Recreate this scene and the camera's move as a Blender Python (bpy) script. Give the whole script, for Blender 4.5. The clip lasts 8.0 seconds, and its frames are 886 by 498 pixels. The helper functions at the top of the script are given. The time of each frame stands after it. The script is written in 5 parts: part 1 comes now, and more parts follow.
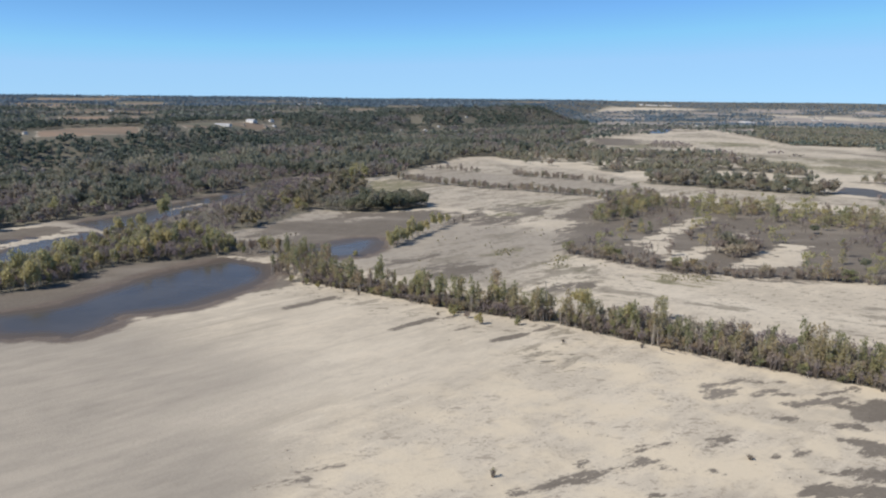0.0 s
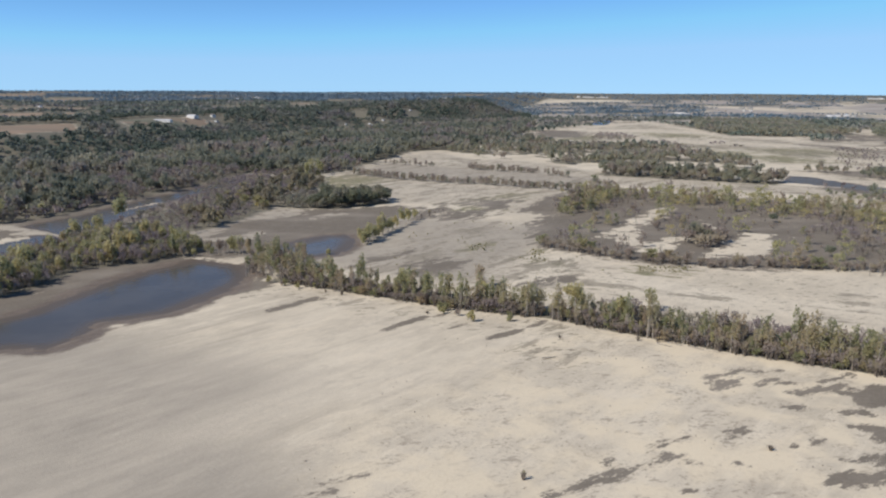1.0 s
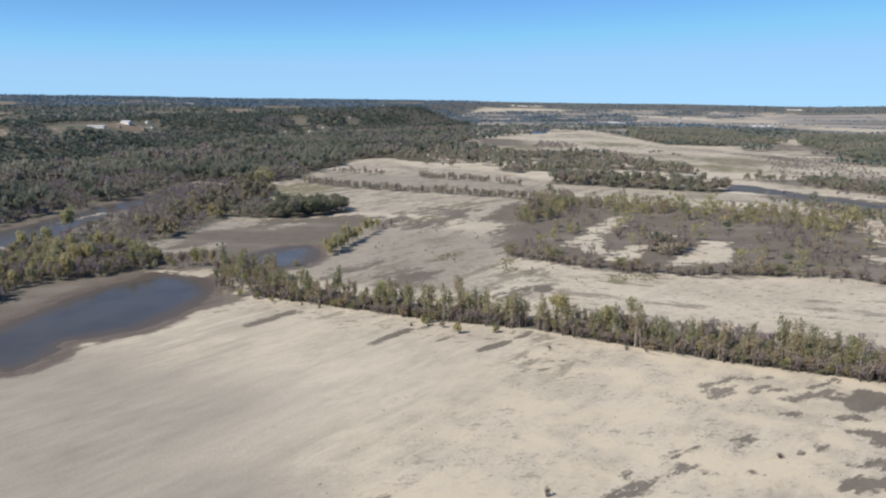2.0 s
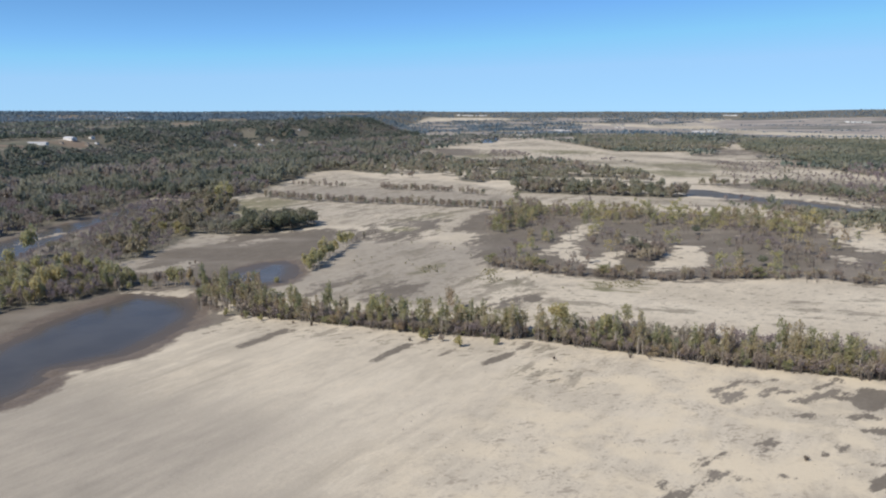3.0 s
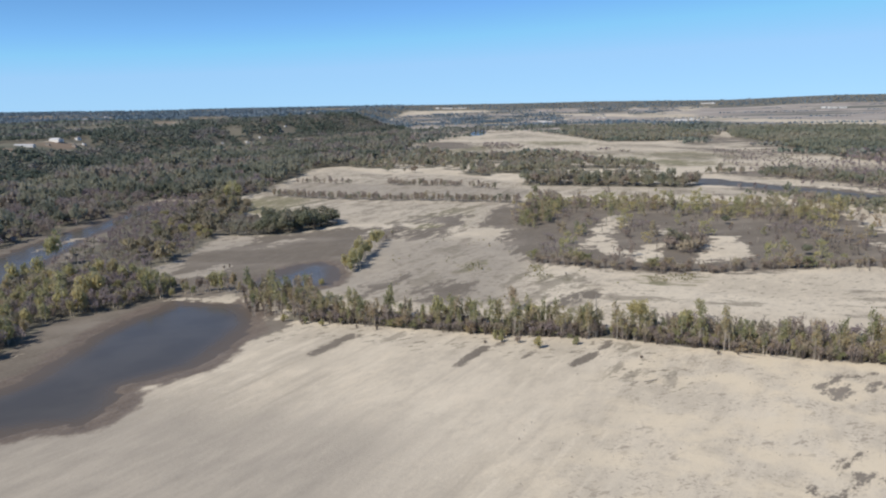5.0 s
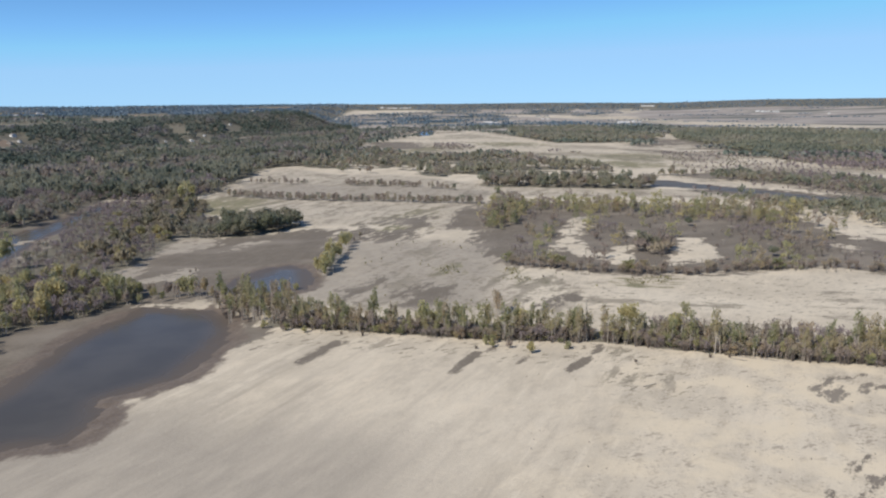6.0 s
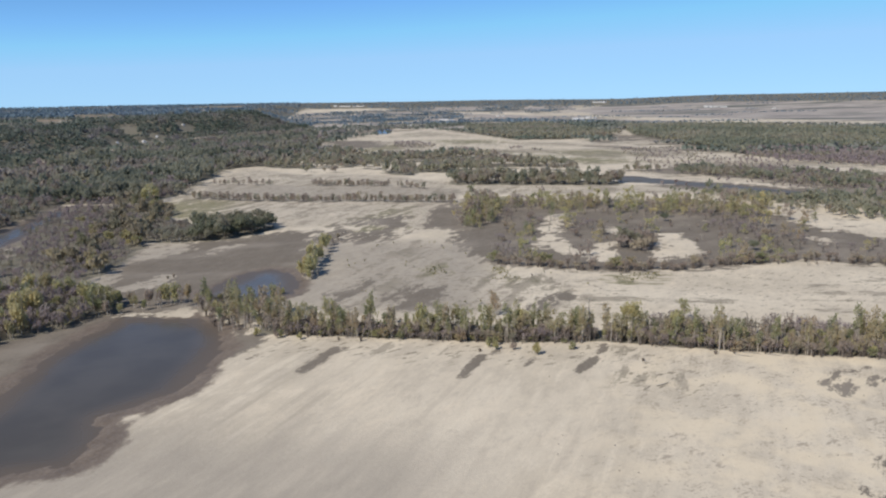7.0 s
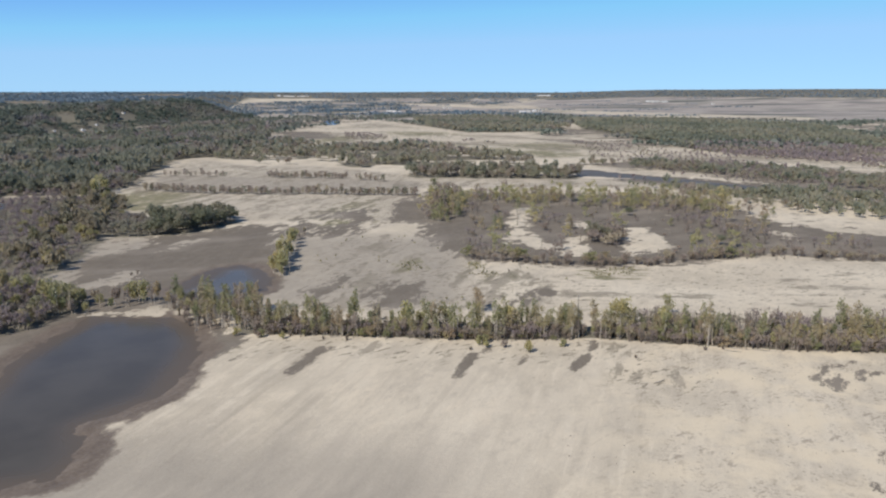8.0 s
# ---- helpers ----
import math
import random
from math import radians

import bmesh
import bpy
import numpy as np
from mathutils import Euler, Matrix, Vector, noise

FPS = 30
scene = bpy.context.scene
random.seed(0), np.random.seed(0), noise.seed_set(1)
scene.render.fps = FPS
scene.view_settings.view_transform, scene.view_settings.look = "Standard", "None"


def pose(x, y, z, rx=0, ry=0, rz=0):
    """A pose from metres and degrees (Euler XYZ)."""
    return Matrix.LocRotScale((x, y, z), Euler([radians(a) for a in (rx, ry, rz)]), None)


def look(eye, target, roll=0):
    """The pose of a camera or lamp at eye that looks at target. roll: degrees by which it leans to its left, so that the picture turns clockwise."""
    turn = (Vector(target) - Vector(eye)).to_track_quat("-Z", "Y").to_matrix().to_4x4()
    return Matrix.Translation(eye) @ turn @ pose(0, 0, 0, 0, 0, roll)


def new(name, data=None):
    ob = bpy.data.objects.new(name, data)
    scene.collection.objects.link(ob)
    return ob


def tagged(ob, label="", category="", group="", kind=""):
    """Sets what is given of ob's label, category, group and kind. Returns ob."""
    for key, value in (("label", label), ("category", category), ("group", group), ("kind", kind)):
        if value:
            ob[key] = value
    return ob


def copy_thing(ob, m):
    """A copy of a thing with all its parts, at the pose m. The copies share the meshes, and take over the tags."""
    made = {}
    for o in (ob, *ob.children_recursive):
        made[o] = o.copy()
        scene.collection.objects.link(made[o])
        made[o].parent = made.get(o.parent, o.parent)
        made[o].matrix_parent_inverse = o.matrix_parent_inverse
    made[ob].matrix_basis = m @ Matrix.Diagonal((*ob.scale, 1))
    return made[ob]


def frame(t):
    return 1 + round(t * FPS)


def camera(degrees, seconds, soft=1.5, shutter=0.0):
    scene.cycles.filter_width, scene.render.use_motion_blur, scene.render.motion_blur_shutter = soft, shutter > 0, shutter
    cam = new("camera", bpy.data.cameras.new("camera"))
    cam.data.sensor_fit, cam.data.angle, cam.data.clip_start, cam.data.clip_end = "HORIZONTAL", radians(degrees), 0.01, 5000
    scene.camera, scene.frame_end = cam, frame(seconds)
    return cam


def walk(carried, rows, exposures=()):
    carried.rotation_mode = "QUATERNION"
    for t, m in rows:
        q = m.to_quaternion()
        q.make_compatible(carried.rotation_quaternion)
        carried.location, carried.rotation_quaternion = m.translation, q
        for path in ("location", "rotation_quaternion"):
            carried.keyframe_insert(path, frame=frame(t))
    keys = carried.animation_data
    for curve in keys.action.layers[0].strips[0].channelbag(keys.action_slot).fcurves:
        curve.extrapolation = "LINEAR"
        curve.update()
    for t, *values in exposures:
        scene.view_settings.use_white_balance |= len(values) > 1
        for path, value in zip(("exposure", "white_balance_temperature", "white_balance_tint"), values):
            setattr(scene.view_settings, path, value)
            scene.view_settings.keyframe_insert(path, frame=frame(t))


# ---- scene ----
cam = camera(60.17, 8.0, soft=2.15, shutter=0.4)
PATH = [
    (0, look((136.58, -5.15, 78.97), (90.95, 81.64, 59.37), 0.57)),
    (0.5, look((127.66, -6.90, 79.09), (85.46, 81.55, 59.19), 0.41)),
    (1, look((118.60, -8.60, 79.29), (80.16, 81.44, 58.89), 0.23)),
    (1.5, look((109.69, -10.12, 79.53), (74.99, 81.50, 59.49), 0.44)),
    (2, look((100.61, -11.48, 79.76), (70.16, 81.78, 60.38), 0.80)),
    (2.2, look((96.99, -11.92, 79.83), (68.28, 81.97, 60.87), 0.85)),
    (3.3, look((77.19, -13.16, 79.99), (54.24, 82.48, 61.93), -0.40)),
    (3.5, look((73.65, -13.16, 80.04), (50.03, 82.28, 61.77), -1.13)),
    (4, look((65.07, -12.89, 80.22), (40.95, 82.34, 61.53), -1.83)),
    (4.5, look((56.72, -12.47, 80.45), (33.73, 82.99, 61.49), -1.85)),
    (4.7, look((53.39, -12.23, 80.55), (31.03, 83.38, 61.57), -1.54)),
    (5.8, look((34.82, -9.77, 81.19), (20.01, 87.28, 62.17), -0.48)),
    (6, look((31.54, -9.12, 81.29), (18.15, 88.13, 62.21), -0.42)),
    (6.5, look((23.43, -7.27, 81.48), (13.20, 90.35, 62.35), -0.59)),
    (7, look((15.38, -5.11, 81.65), (7.99, 92.71, 62.22), -0.85)),
    (7.5, look((7.57, -2.65, 81.87), (2.93, 95.22, 61.88), -0.83)),
    (8, look((0.01, 0.00, 82.19), (0.03, 97.87, 61.65), -0.01)),
]
walk(cam, PATH, exposures=[(0, 0.17), (8, 0.17)])

# ---- world, sun ----
SUN_AZ, SUN_EL = radians(218), radians(43)   # compass angle from +y, clockwise
world = bpy.data.worlds.new("sky")
scene.world = world
world.use_nodes = True
wn = world.node_tree.nodes
sky = wn.new("ShaderNodeTexSky")
sky.sky_type, sky.sun_disc = "NISHITA", False
sky.sun_elevation, sky.sun_rotation = SUN_EL, SUN_AZ
sky.altitude, sky.air_density, sky.dust_density, sky.ozone_density = 500, 0.5, 0.0, 2.2
wn["Background"].inputs["Strength"].default_value = 0.117
clear = wn.new("ShaderNodeMix")   # a clear, dry autumn air
clear.data_type, clear.blend_type = "RGBA", "MULTIPLY"
clear.inputs[0].default_value, clear.inputs[7].default_value = 1.0, (0.69, 1.01, 1.16, 1)
world.node_tree.links.new(sky.outputs[0], clear.inputs[6])
even = wn.new("ShaderNodeMix")   # dry air: no pale haze low over the horizon
even.data_type, even.blend_type = "RGBA", "DARKEN"
even.inputs[0].default_value, even.inputs[7].default_value = 0.85, (2.65, 4.57, 7.0, 1)
world.node_tree.links.new(clear.outputs[2], even.inputs[6])
world.node_tree.links.new(even.outputs[2], wn["Background"].inputs["Color"])
sun = new("sun", bpy.data.lights.new("sun", "SUN"))
sun.data.energy, sun.data.angle, sun.data.color = 4.0, radians(0.53), (1.0, 0.918, 0.818)
sun_way = Vector((math.sin(SUN_AZ) * math.cos(SUN_EL), math.cos(SUN_AZ) * math.cos(SUN_EL), math.sin(SUN_EL)))
sun.matrix_world = look(sun_way * 500, (0, 0, 0))


# ---- materials ----
class Nodes:
    """A short hand for node trees."""

    def __init__(self, name):
        self.mat = bpy.data.materials.new(name)
        self.mat.use_nodes = True
        self.tree = self.mat.node_tree
        self.bsdf = self.tree.nodes["Principled BSDF"]
        self.exit = self.tree.nodes["Material Output"]

    def put(self, socket, value):
        if isinstance(value, bpy.types.NodeSocket):
            self.tree.links.new(value, socket)
        elif isinstance(value, tuple) and len(value) == 3 and socket.type == "RGBA":
            socket.default_value = (*value, 1)
        else:
            socket.default_value = value

    def add(self, kind, out=0, **values):
        n = self.tree.nodes.new("ShaderNode" + kind)
        for k, v in values.items():
            if k.startswith("_"):
                self.put(n.inputs[int(k[1:])], v)
            elif k in n.inputs:
                self.put(n.inputs[k], v)
            else:
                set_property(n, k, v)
        return n.outputs[out]

    def attr(self, name):
        return self.add("Attribute", out=2, attribute_name=name)

    def noise(self, vec, scale, detail=3.0, rough=0.55):
        return self.add("TexNoise", Vector=vec, Scale=scale, Detail=detail, Roughness=rough)

    def maths(self, op, a, b=0.0, c=0.0):
        return self.add("Math", operation=op, _0=a, _1=b, _2=c)

    def ramp(self, v, lo, hi, a=0.0, b=1.0):
        n = self.tree.nodes.new("ShaderNodeMapRange")
        n.interpolation_type = "SMOOTHSTEP"
        for i, x in enumerate((v, lo, hi, a, b)):
            self.put(n.inputs[i], x)
        return n.outputs[0]

    def mix(self, fac, a, b):
        n = self.tree.nodes.new("ShaderNodeMix")
        n.data_type = "RGBA"
        self.put(n.inputs[0], fac), self.put(n.inputs[6], a), self.put(n.inputs[7], b)
        return n.outputs[2]

    def colours(self, v, stops):
        n = self.tree.nodes.new("ShaderNodeValToRGB")
        e = n.color_ramp.elements
        while len(e) < len(stops):
            e.new(0.5)
        for el, (p, c) in zip(e, stops):
            el.position, el.color = p, (*c, 1)
        self.put(n.inputs[0], v)
        return n.outputs[0]

    def stretched(self, along, squash):
        """World coordinates turned by an angle and squashed along the new y."""
        g = self.add("NewGeometry")
        n = self.tree.nodes.new("ShaderNodeMapping")
        n.vector_type = "TEXTURE"
        n.inputs["Rotation"].default_value = (0, 0, -along)
        n.inputs["Scale"].default_value = (1, 1 / squash, 1)
        self.put(n.inputs["Vector"], g)
        return n.outputs[0]


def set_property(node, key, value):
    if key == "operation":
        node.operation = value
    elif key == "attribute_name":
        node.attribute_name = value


def ground_material():
    m = Nodes("ground")
    g = m.add("NewGeometry")
    apart = m.tree.nodes.new("ShaderNodeSeparateXYZ")
    m.put(apart.inputs[0], g)
    beyond = m.ramp(apart.outputs[1], 242.0, 256.0)   # past the tree row the flood left no furrows
    east = m.ramp(apart.outputs[0], 30.0, 60.0)

    def drawn(scale, detail, rough, front, west, side):
        """Noise drawn out along the way the flood ran, which differs from place to place."""
        n = [m.noise(m.stretched(radians(turn), squash), scale, detail, rough) for turn, squash in (front, west, side)]
        return m.mix(beyond, n[0], m.mix(east, n[1], n[2]))

    big = drawn(0.02, 6, 0.6, (20, 0.26), (16, 0.4), (95, 0.4))
    streak = drawn(0.1, 6, 0.6, (17, 0.13), (16, 0.28), (95, 0.28))
    mid = drawn(0.22, 5, 0.65, (20, 0.26), (16, 0.4), (95, 0.4))
    fine = m.noise(g, 0.9, 5, 0.7)
    grain = m.noise(g, 3.5, 3, 0.7)
    jitter = m.maths("ADD", m.maths("MULTIPLY", m.maths("SUBTRACT", streak, 0.5), 1.3),
                     m.maths("ADD", m.maths("MULTIPLY", m.maths("SUBTRACT", mid, 0.5), 1.5), m.maths("MULTIPLY", m.maths("SUBTRACT", fine, 0.5), 0.8)))

    def mask(name, soft=0.07, gain=1.0):
        a = m.attr(name)
        v = m.maths("ADD", a, m.maths("MULTIPLY", m.maths("MULTIPLY", jitter, 1.1 * gain), m.ramp(a, 0.02, 0.3)))
        return m.ramp(v, 0.5 - soft, 0.5 + soft)

    sand = m.colours(big, [(0.36, (0.49, 0.434, 0.338)), (0.5, (0.565, 0.502, 0.395)), (0.62, (0.62, 0.555, 0.44))])
    sand = m.mix(m.ramp(streak, 0.5, 0.68, 0, 0.26), sand, (0.40, 0.352, 0.28))
    scour = m.noise(m.stretched(radians(17), 0.055), 0.24, 4, 0.6)   # long scratches that the flood drew
    scoured = m.maths("MULTIPLY", m.maths("SUBTRACT", 1.0, beyond), m.ramp(big, 0.38, 0.6, 1.0, 0.35))
    sand = m.mix(m.maths("MULTIPLY", m.ramp(scour, 0.54, 0.64, 0, 0.5), scoured), sand, (0.38, 0.335, 0.268))
    sand = m.mix(m.maths("MULTIPLY", m.ramp(scour, 0.46, 0.37, 0, 0.55), scoured), sand, (0.68, 0.61, 0.485))
    cloud = m.noise(m.stretched(radians(20), 0.45), 0.07, 7, 0.72)
    sand = m.mix(m.ramp(cloud, 0.5, 0.66, 0, 0.55), sand, (0.40, 0.355, 0.285))
    sand = m.mix(m.ramp(cloud, 0.48, 0.36, 0, 0.6), sand, (0.66, 0.58, 0.45))
    sand = m.mix(m.ramp(grain, 0.52, 0.75, 0, 0.35), sand, (0.30, 0.26, 0.20))
    flecks = m.noise(m.stretched(radians(20), 0.4), 0.3, 7, 0.78)
    sand = m.mix(m.ramp(flecks, 0.52, 0.66, 0, 0.55), sand, (0.42, 0.372, 0.30))
    sand = m.mix(m.ramp(flecks, 0.47, 0.34, 0, 0.5), sand, (0.67, 0.60, 0.475))
    rough = m.attr("rough")
    speck = m.maths("MULTIPLY", m.ramp(m.maths("ADD", m.maths("MULTIPLY", fine, 0.65), m.maths("MULTIPLY", mid, 0.35)), 0.525, 0.62), m.ramp(rough, 0.2, 0.9, 0, 0.85))
    sand = m.mix(speck, sand, (0.30, 0.255, 0.20))
    chips = m.noise(m.stretched(radians(48), 0.38), 0.42, 5, 0.62)
    sand = m.mix(m.maths("MULTIPLY", m.ramp(chips, 0.575, 0.635), m.ramp(rough, 0.1, 0.8, 0.12, 0.8)), sand, (0.335, 0.29, 0.23))
    warm = m.ramp(m.noise(g, 0.06, 3), 0.42, 0.62, 0, 0.85)
    sand = m.mix(m.maths("MULTIPLY", warm, rough), sand, (0.655, 0.57, 0.425))
    silt = m.colours(m.maths("ADD", m.maths("MULTIPLY", big, 0.5), m.maths("MULTIPLY", mid, 0.5)), [(0.38, (0.315, 0.282, 0.232)), (0.5, (0.375, 0.336, 0.275)), (0.62, (0.44, 0.392, 0.318))])
    col = m.mix(m.ramp(m.maths("ADD", m.attr("silt"), m.maths("MULTIPLY", jitter, 0.3)), 0.15, 0.75, 0, 1.0), sand, silt)
    grass = m.colours(fine, [(0.38, (0.15, 0.152, 0.085)), (0.5, (0.225, 0.213, 0.13)), (0.62, (0.35, 0.305, 0.22))])
    col = m.mix(mask("green", 0.16, 1.8), col, grass)
    mud = m.colours(m.maths("ADD", m.maths("MULTIPLY", fine, 0.6), m.maths("MULTIPLY", mid, 0.4)),
                    [(0.38, (0.145, 0.125, 0.102)), (0.5, (0.175, 0.153, 0.124)), (0.64, (0.225, 0.198, 0.16))])
    mud = m.mix(m.ramp(m.noise(m.stretched(radians(60), 0.5), 0.035, 5, 0.65), 0.45, 0.68, 0, 0.7), mud, (0.265, 0.235, 0.195))
    patchy = m.attr("patchy")   # how much of the sand lies under thin mud and weeds
    drift = m.maths("ADD", m.maths("MULTIPLY", big, 0.55), m.maths("ADD", m.maths("MULTIPLY", streak, 0.75), m.maths("MULTIPLY", mid, 0.5)))
    drift = m.maths("ADD", drift, m.maths("MULTIPLY", m.maths("SUBTRACT", fine, 0.5), 0.2))
    vast = m.noise(m.stretched(radians(82), 0.35), 0.008, 4, 0.6)   # banks and swales of the wide flats
    drift = m.maths("ADD", drift, m.maths("MULTIPLY", m.maths("SUBTRACT", vast, 0.5), m.ramp(apart.outputs[1], 700.0, 900.0, 0.0, 1.1)))
    drift = m.maths("ADD", m.maths("SUBTRACT", drift, 0.4), m.maths("MULTIPLY", m.maths("SUBTRACT", patchy, 0.5), 0.5))
    thin = m.colours(m.noise(g, 0.045, 4, 0.6), [(0.36, (0.185, 0.168, 0.125)), (0.5, (0.245, 0.218, 0.17)), (0.64, (0.32, 0.282, 0.228))])
    col = m.mix(m.maths("MULTIPLY", m.ramp(drift, 0.475, 0.55), 0.7), col, thin)
    dash = m.noise(m.stretched(radians(55), 0.35), 0.55, 4, 0.6)   # clods, weeds and drift
    col = m.mix(m.maths("MULTIPLY", m.ramp(m.maths("ADD", dash, m.maths("MULTIPLY", patchy, 0.08)), 0.615, 0.655), m.ramp(patchy, 0.05, 0.4, 0, 0.75)), col, (0.17, 0.15, 0.115))
    bare = m.attr("dry")
    flake = m.maths("ADD", m.maths("MULTIPLY", m.maths("SUBTRACT", m.noise(g, 0.075, 5, 0.65), 0.5), 3.0), m.maths("MULTIPLY", m.maths("SUBTRACT", mid, 0.5), 1.6))
    worn = m.ramp(m.noise(m.stretched(radians(60), 0.5), 0.13, 5, 0.65), 0.55, 0.60, 0, 0.6)   # holes in the crust
    crust = m.ramp(m.maths("ADD", m.maths("SUBTRACT", bare, worn), m.maths("MULTIPLY", flake, m.ramp(bare, 0.02, 0.3))), 0.46, 0.54)   # dried sand that lies on the mud
    mudmask = m.maths("MULTIPLY", mask("mud"), m.maths("SUBTRACT", 1.0, crust))
    col = m.mix(mudmask, col, mud)
    ragged = m.noise(m.stretched(radians(32), 0.3), 0.55, 5, 0.7)
    ditch = m.attr("furrow")
    torn = m.maths("ADD", m.maths("MULTIPLY", m.maths("SUBTRACT", ragged, 0.5), 2.6), m.maths("MULTIPLY", m.maths("SUBTRACT", fine, 0.5), 1.0))
    torn = m.maths("ADD", ditch, m.maths("MULTIPLY", torn, m.ramp(ditch, 0.02, 0.25)))
    col = m.mix(m.ramp(torn, 0.2, 0.5, 0, 0.55), col, (0.36, 0.315, 0.25))
    col = m.mix(m.ramp(torn, 0.44, 0.6, 0, 0.93), col, mud)
    tilled = m.colours(m.noise(m.stretched(radians(40), 0.3), 0.006, 4), [(0.40, (0.31, 0.232, 0.17)), (0.50, (0.25, 0.198, 0.15)), (0.56, (0.15, 0.155, 0.115)), (0.66, (0.23, 0.208, 0.165))])
    col = m.mix(mask("field", 0.1, 0.4), col, tilled)
    strips = m.colours(m.noise(m.stretched(radians(86), 0.2), 0.0028, 4, 0.68), [(0.40, (0.12, 0.128, 0.115)), (0.44, (0.26, 0.238, 0.22)), (0.475, (0.44, 0.40, 0.35)), (0.51, (0.23, 0.21, 0.195)), (0.545, (0.42, 0.38, 0.335)), (0.60, (0.13, 0.138, 0.12))])
    col = m.mix(mask("plain", 0.1, 0.4), col, strips)
    litter = m.colours(fine, [(0.38, (0.135, 0.13, 0.10)), (0.5, (0.18, 0.168, 0.13)), (0.65, (0.225, 0.205, 0.165))])
    col = m.mix(mask("wood", 0.15, 0.7), col, litter)
    wet = mask("wet", 0.18, 0.7)
    wetmud = m.colours(m.maths("ADD", m.maths("MULTIPLY", fine, 0.5), m.maths("MULTIPLY", mid, 0.5)), [(0.38, (0.125, 0.10, 0.08)), (0.6, (0.215, 0.178, 0.142))])
    col = m.mix(wet, col, wetmud)
    m.put(m.bsdf.inputs["Base Color"], col)
    m.put(m.bsdf.inputs["Roughness"], m.ramp(wet, 0, 1, 0.95, 0.6))
    m.put(m.bsdf.inputs["Specular IOR Level"], 0.15)
    bump = m.tree.nodes.new("ShaderNodeBump")
    bump.inputs["Strength"].default_value, bump.inputs["Distance"].default_value = 0.5, 0.3
    m.put(bump.inputs["Height"], m.maths("ADD", m.maths("MULTIPLY", fine, 0.7), m.maths("MULTIPLY", mid, 0.8)))
    m.put(m.bsdf.inputs["Normal"], bump.outputs[0])
    return m.mat


def water_material(name, tint, rough=0.07, gloss=0.33):
    """Silty water: brown over the shallows, dark where it is deep."""
    m = Nodes(name)
    g = m.add("NewGeometry")
    n = m.noise(g, 0.05, 3)
    deep = m.ramp(m.maths("ADD", m.attr("depth"), m.maths("MULTIPLY", m.maths("SUBTRACT", n, 0.5), 0.5)), 0.05, 0.95)
    body = m.mix(m.ramp(n, 0.35, 0.65), tint, tuple(c * 1.2 for c in tint))
    m.put(m.bsdf.inputs["Base Color"], m.mix(deep, (0.125, 0.104, 0.085), body))
    m.put(m.bsdf.inputs["Roughness"], m.ramp(deep, 0, 1, 0.4, rough))
    m.put(m.bsdf.inputs["IOR"], 1.33), m.put(m.bsdf.inputs["Specular IOR Level"], m.ramp(deep, 0, 1, 0.12, gloss))
    bump = m.tree.nodes.new("ShaderNodeBump")
    bump.inputs["Strength"].default_value, bump.inputs["Distance"].default_value = 0.25, 0.05
    m.put(bump.inputs["Height"], m.noise(g, 1.2, 3))
    m.put(m.bsdf.inputs["Normal"], bump.outputs[0])
    return m.mat


def leaf_material(name, stops, joined=False, sheen=0.5, grey=0.3):
    """Foliage: one hue for a tree, small changes from leaf to leaf, and light that comes through."""
    stops = [(p, tuple(1.65 * ((1 - grey) * c + grey * sum(rgb) / 3) for c in rgb)) for p, rgb in stops]   # what is thrown back and what passes, together
    m = Nodes(name)
    tree = m.attr("tint") if joined else m.add("ObjectInfo", out=5)
    leaf = m.add("NewGeometry", out=8)
    v = m.maths("ADD", tree, m.maths("MULTIPLY", m.maths("SUBTRACT", leaf, 0.5), 0.14))
    col = m.colours(v, stops)
    m.put(m.bsdf.inputs["Base Color"], col)
    m.put(m.bsdf.inputs["Roughness"], 0.75)
    m.put(m.bsdf.inputs["Specular IOR Level"], 0.15)
    thin = m.add("BsdfTranslucent", Color=col)
    both = m.add("MixShader", _0=sheen, _1=m.bsdf.outputs[0], _2=thin)
    m.tree.links.new(both, m.exit.inputs["Surface"])
    return m.mat


def plain_material(name, a, b, scale=2.0, rough=0.85, metal=0.0, relief=0.2):
    m = Nodes(name)
    pos = m.add("TexCoord", out=3)
    n = m.noise(pos, scale, 4, 0.65)
    coarse = m.noise(pos, scale * 0.15, 3, 0.6)
    col = m.mix(m.ramp(n, 0.3, 0.7), a, b)
    col = m.mix(m.ramp(coarse, 0.4, 0.75, 0, 0.35), col, tuple(c * 0.6 for c in a))
    m.put(m.bsdf.inputs["Base Color"], col)
    m.put(m.bsdf.inputs["Roughness"], rough), m.put(m.bsdf.inputs["Metallic"], metal)
    bump = m.tree.nodes.new("ShaderNodeBump")
    bump.inputs["Strength"].default_value, bump.inputs["Distance"].default_value = relief, 0.05
    m.put(bump.inputs["Height"], n)
    m.put(m.bsdf.inputs["Normal"], bump.outputs[0])
    return m.mat


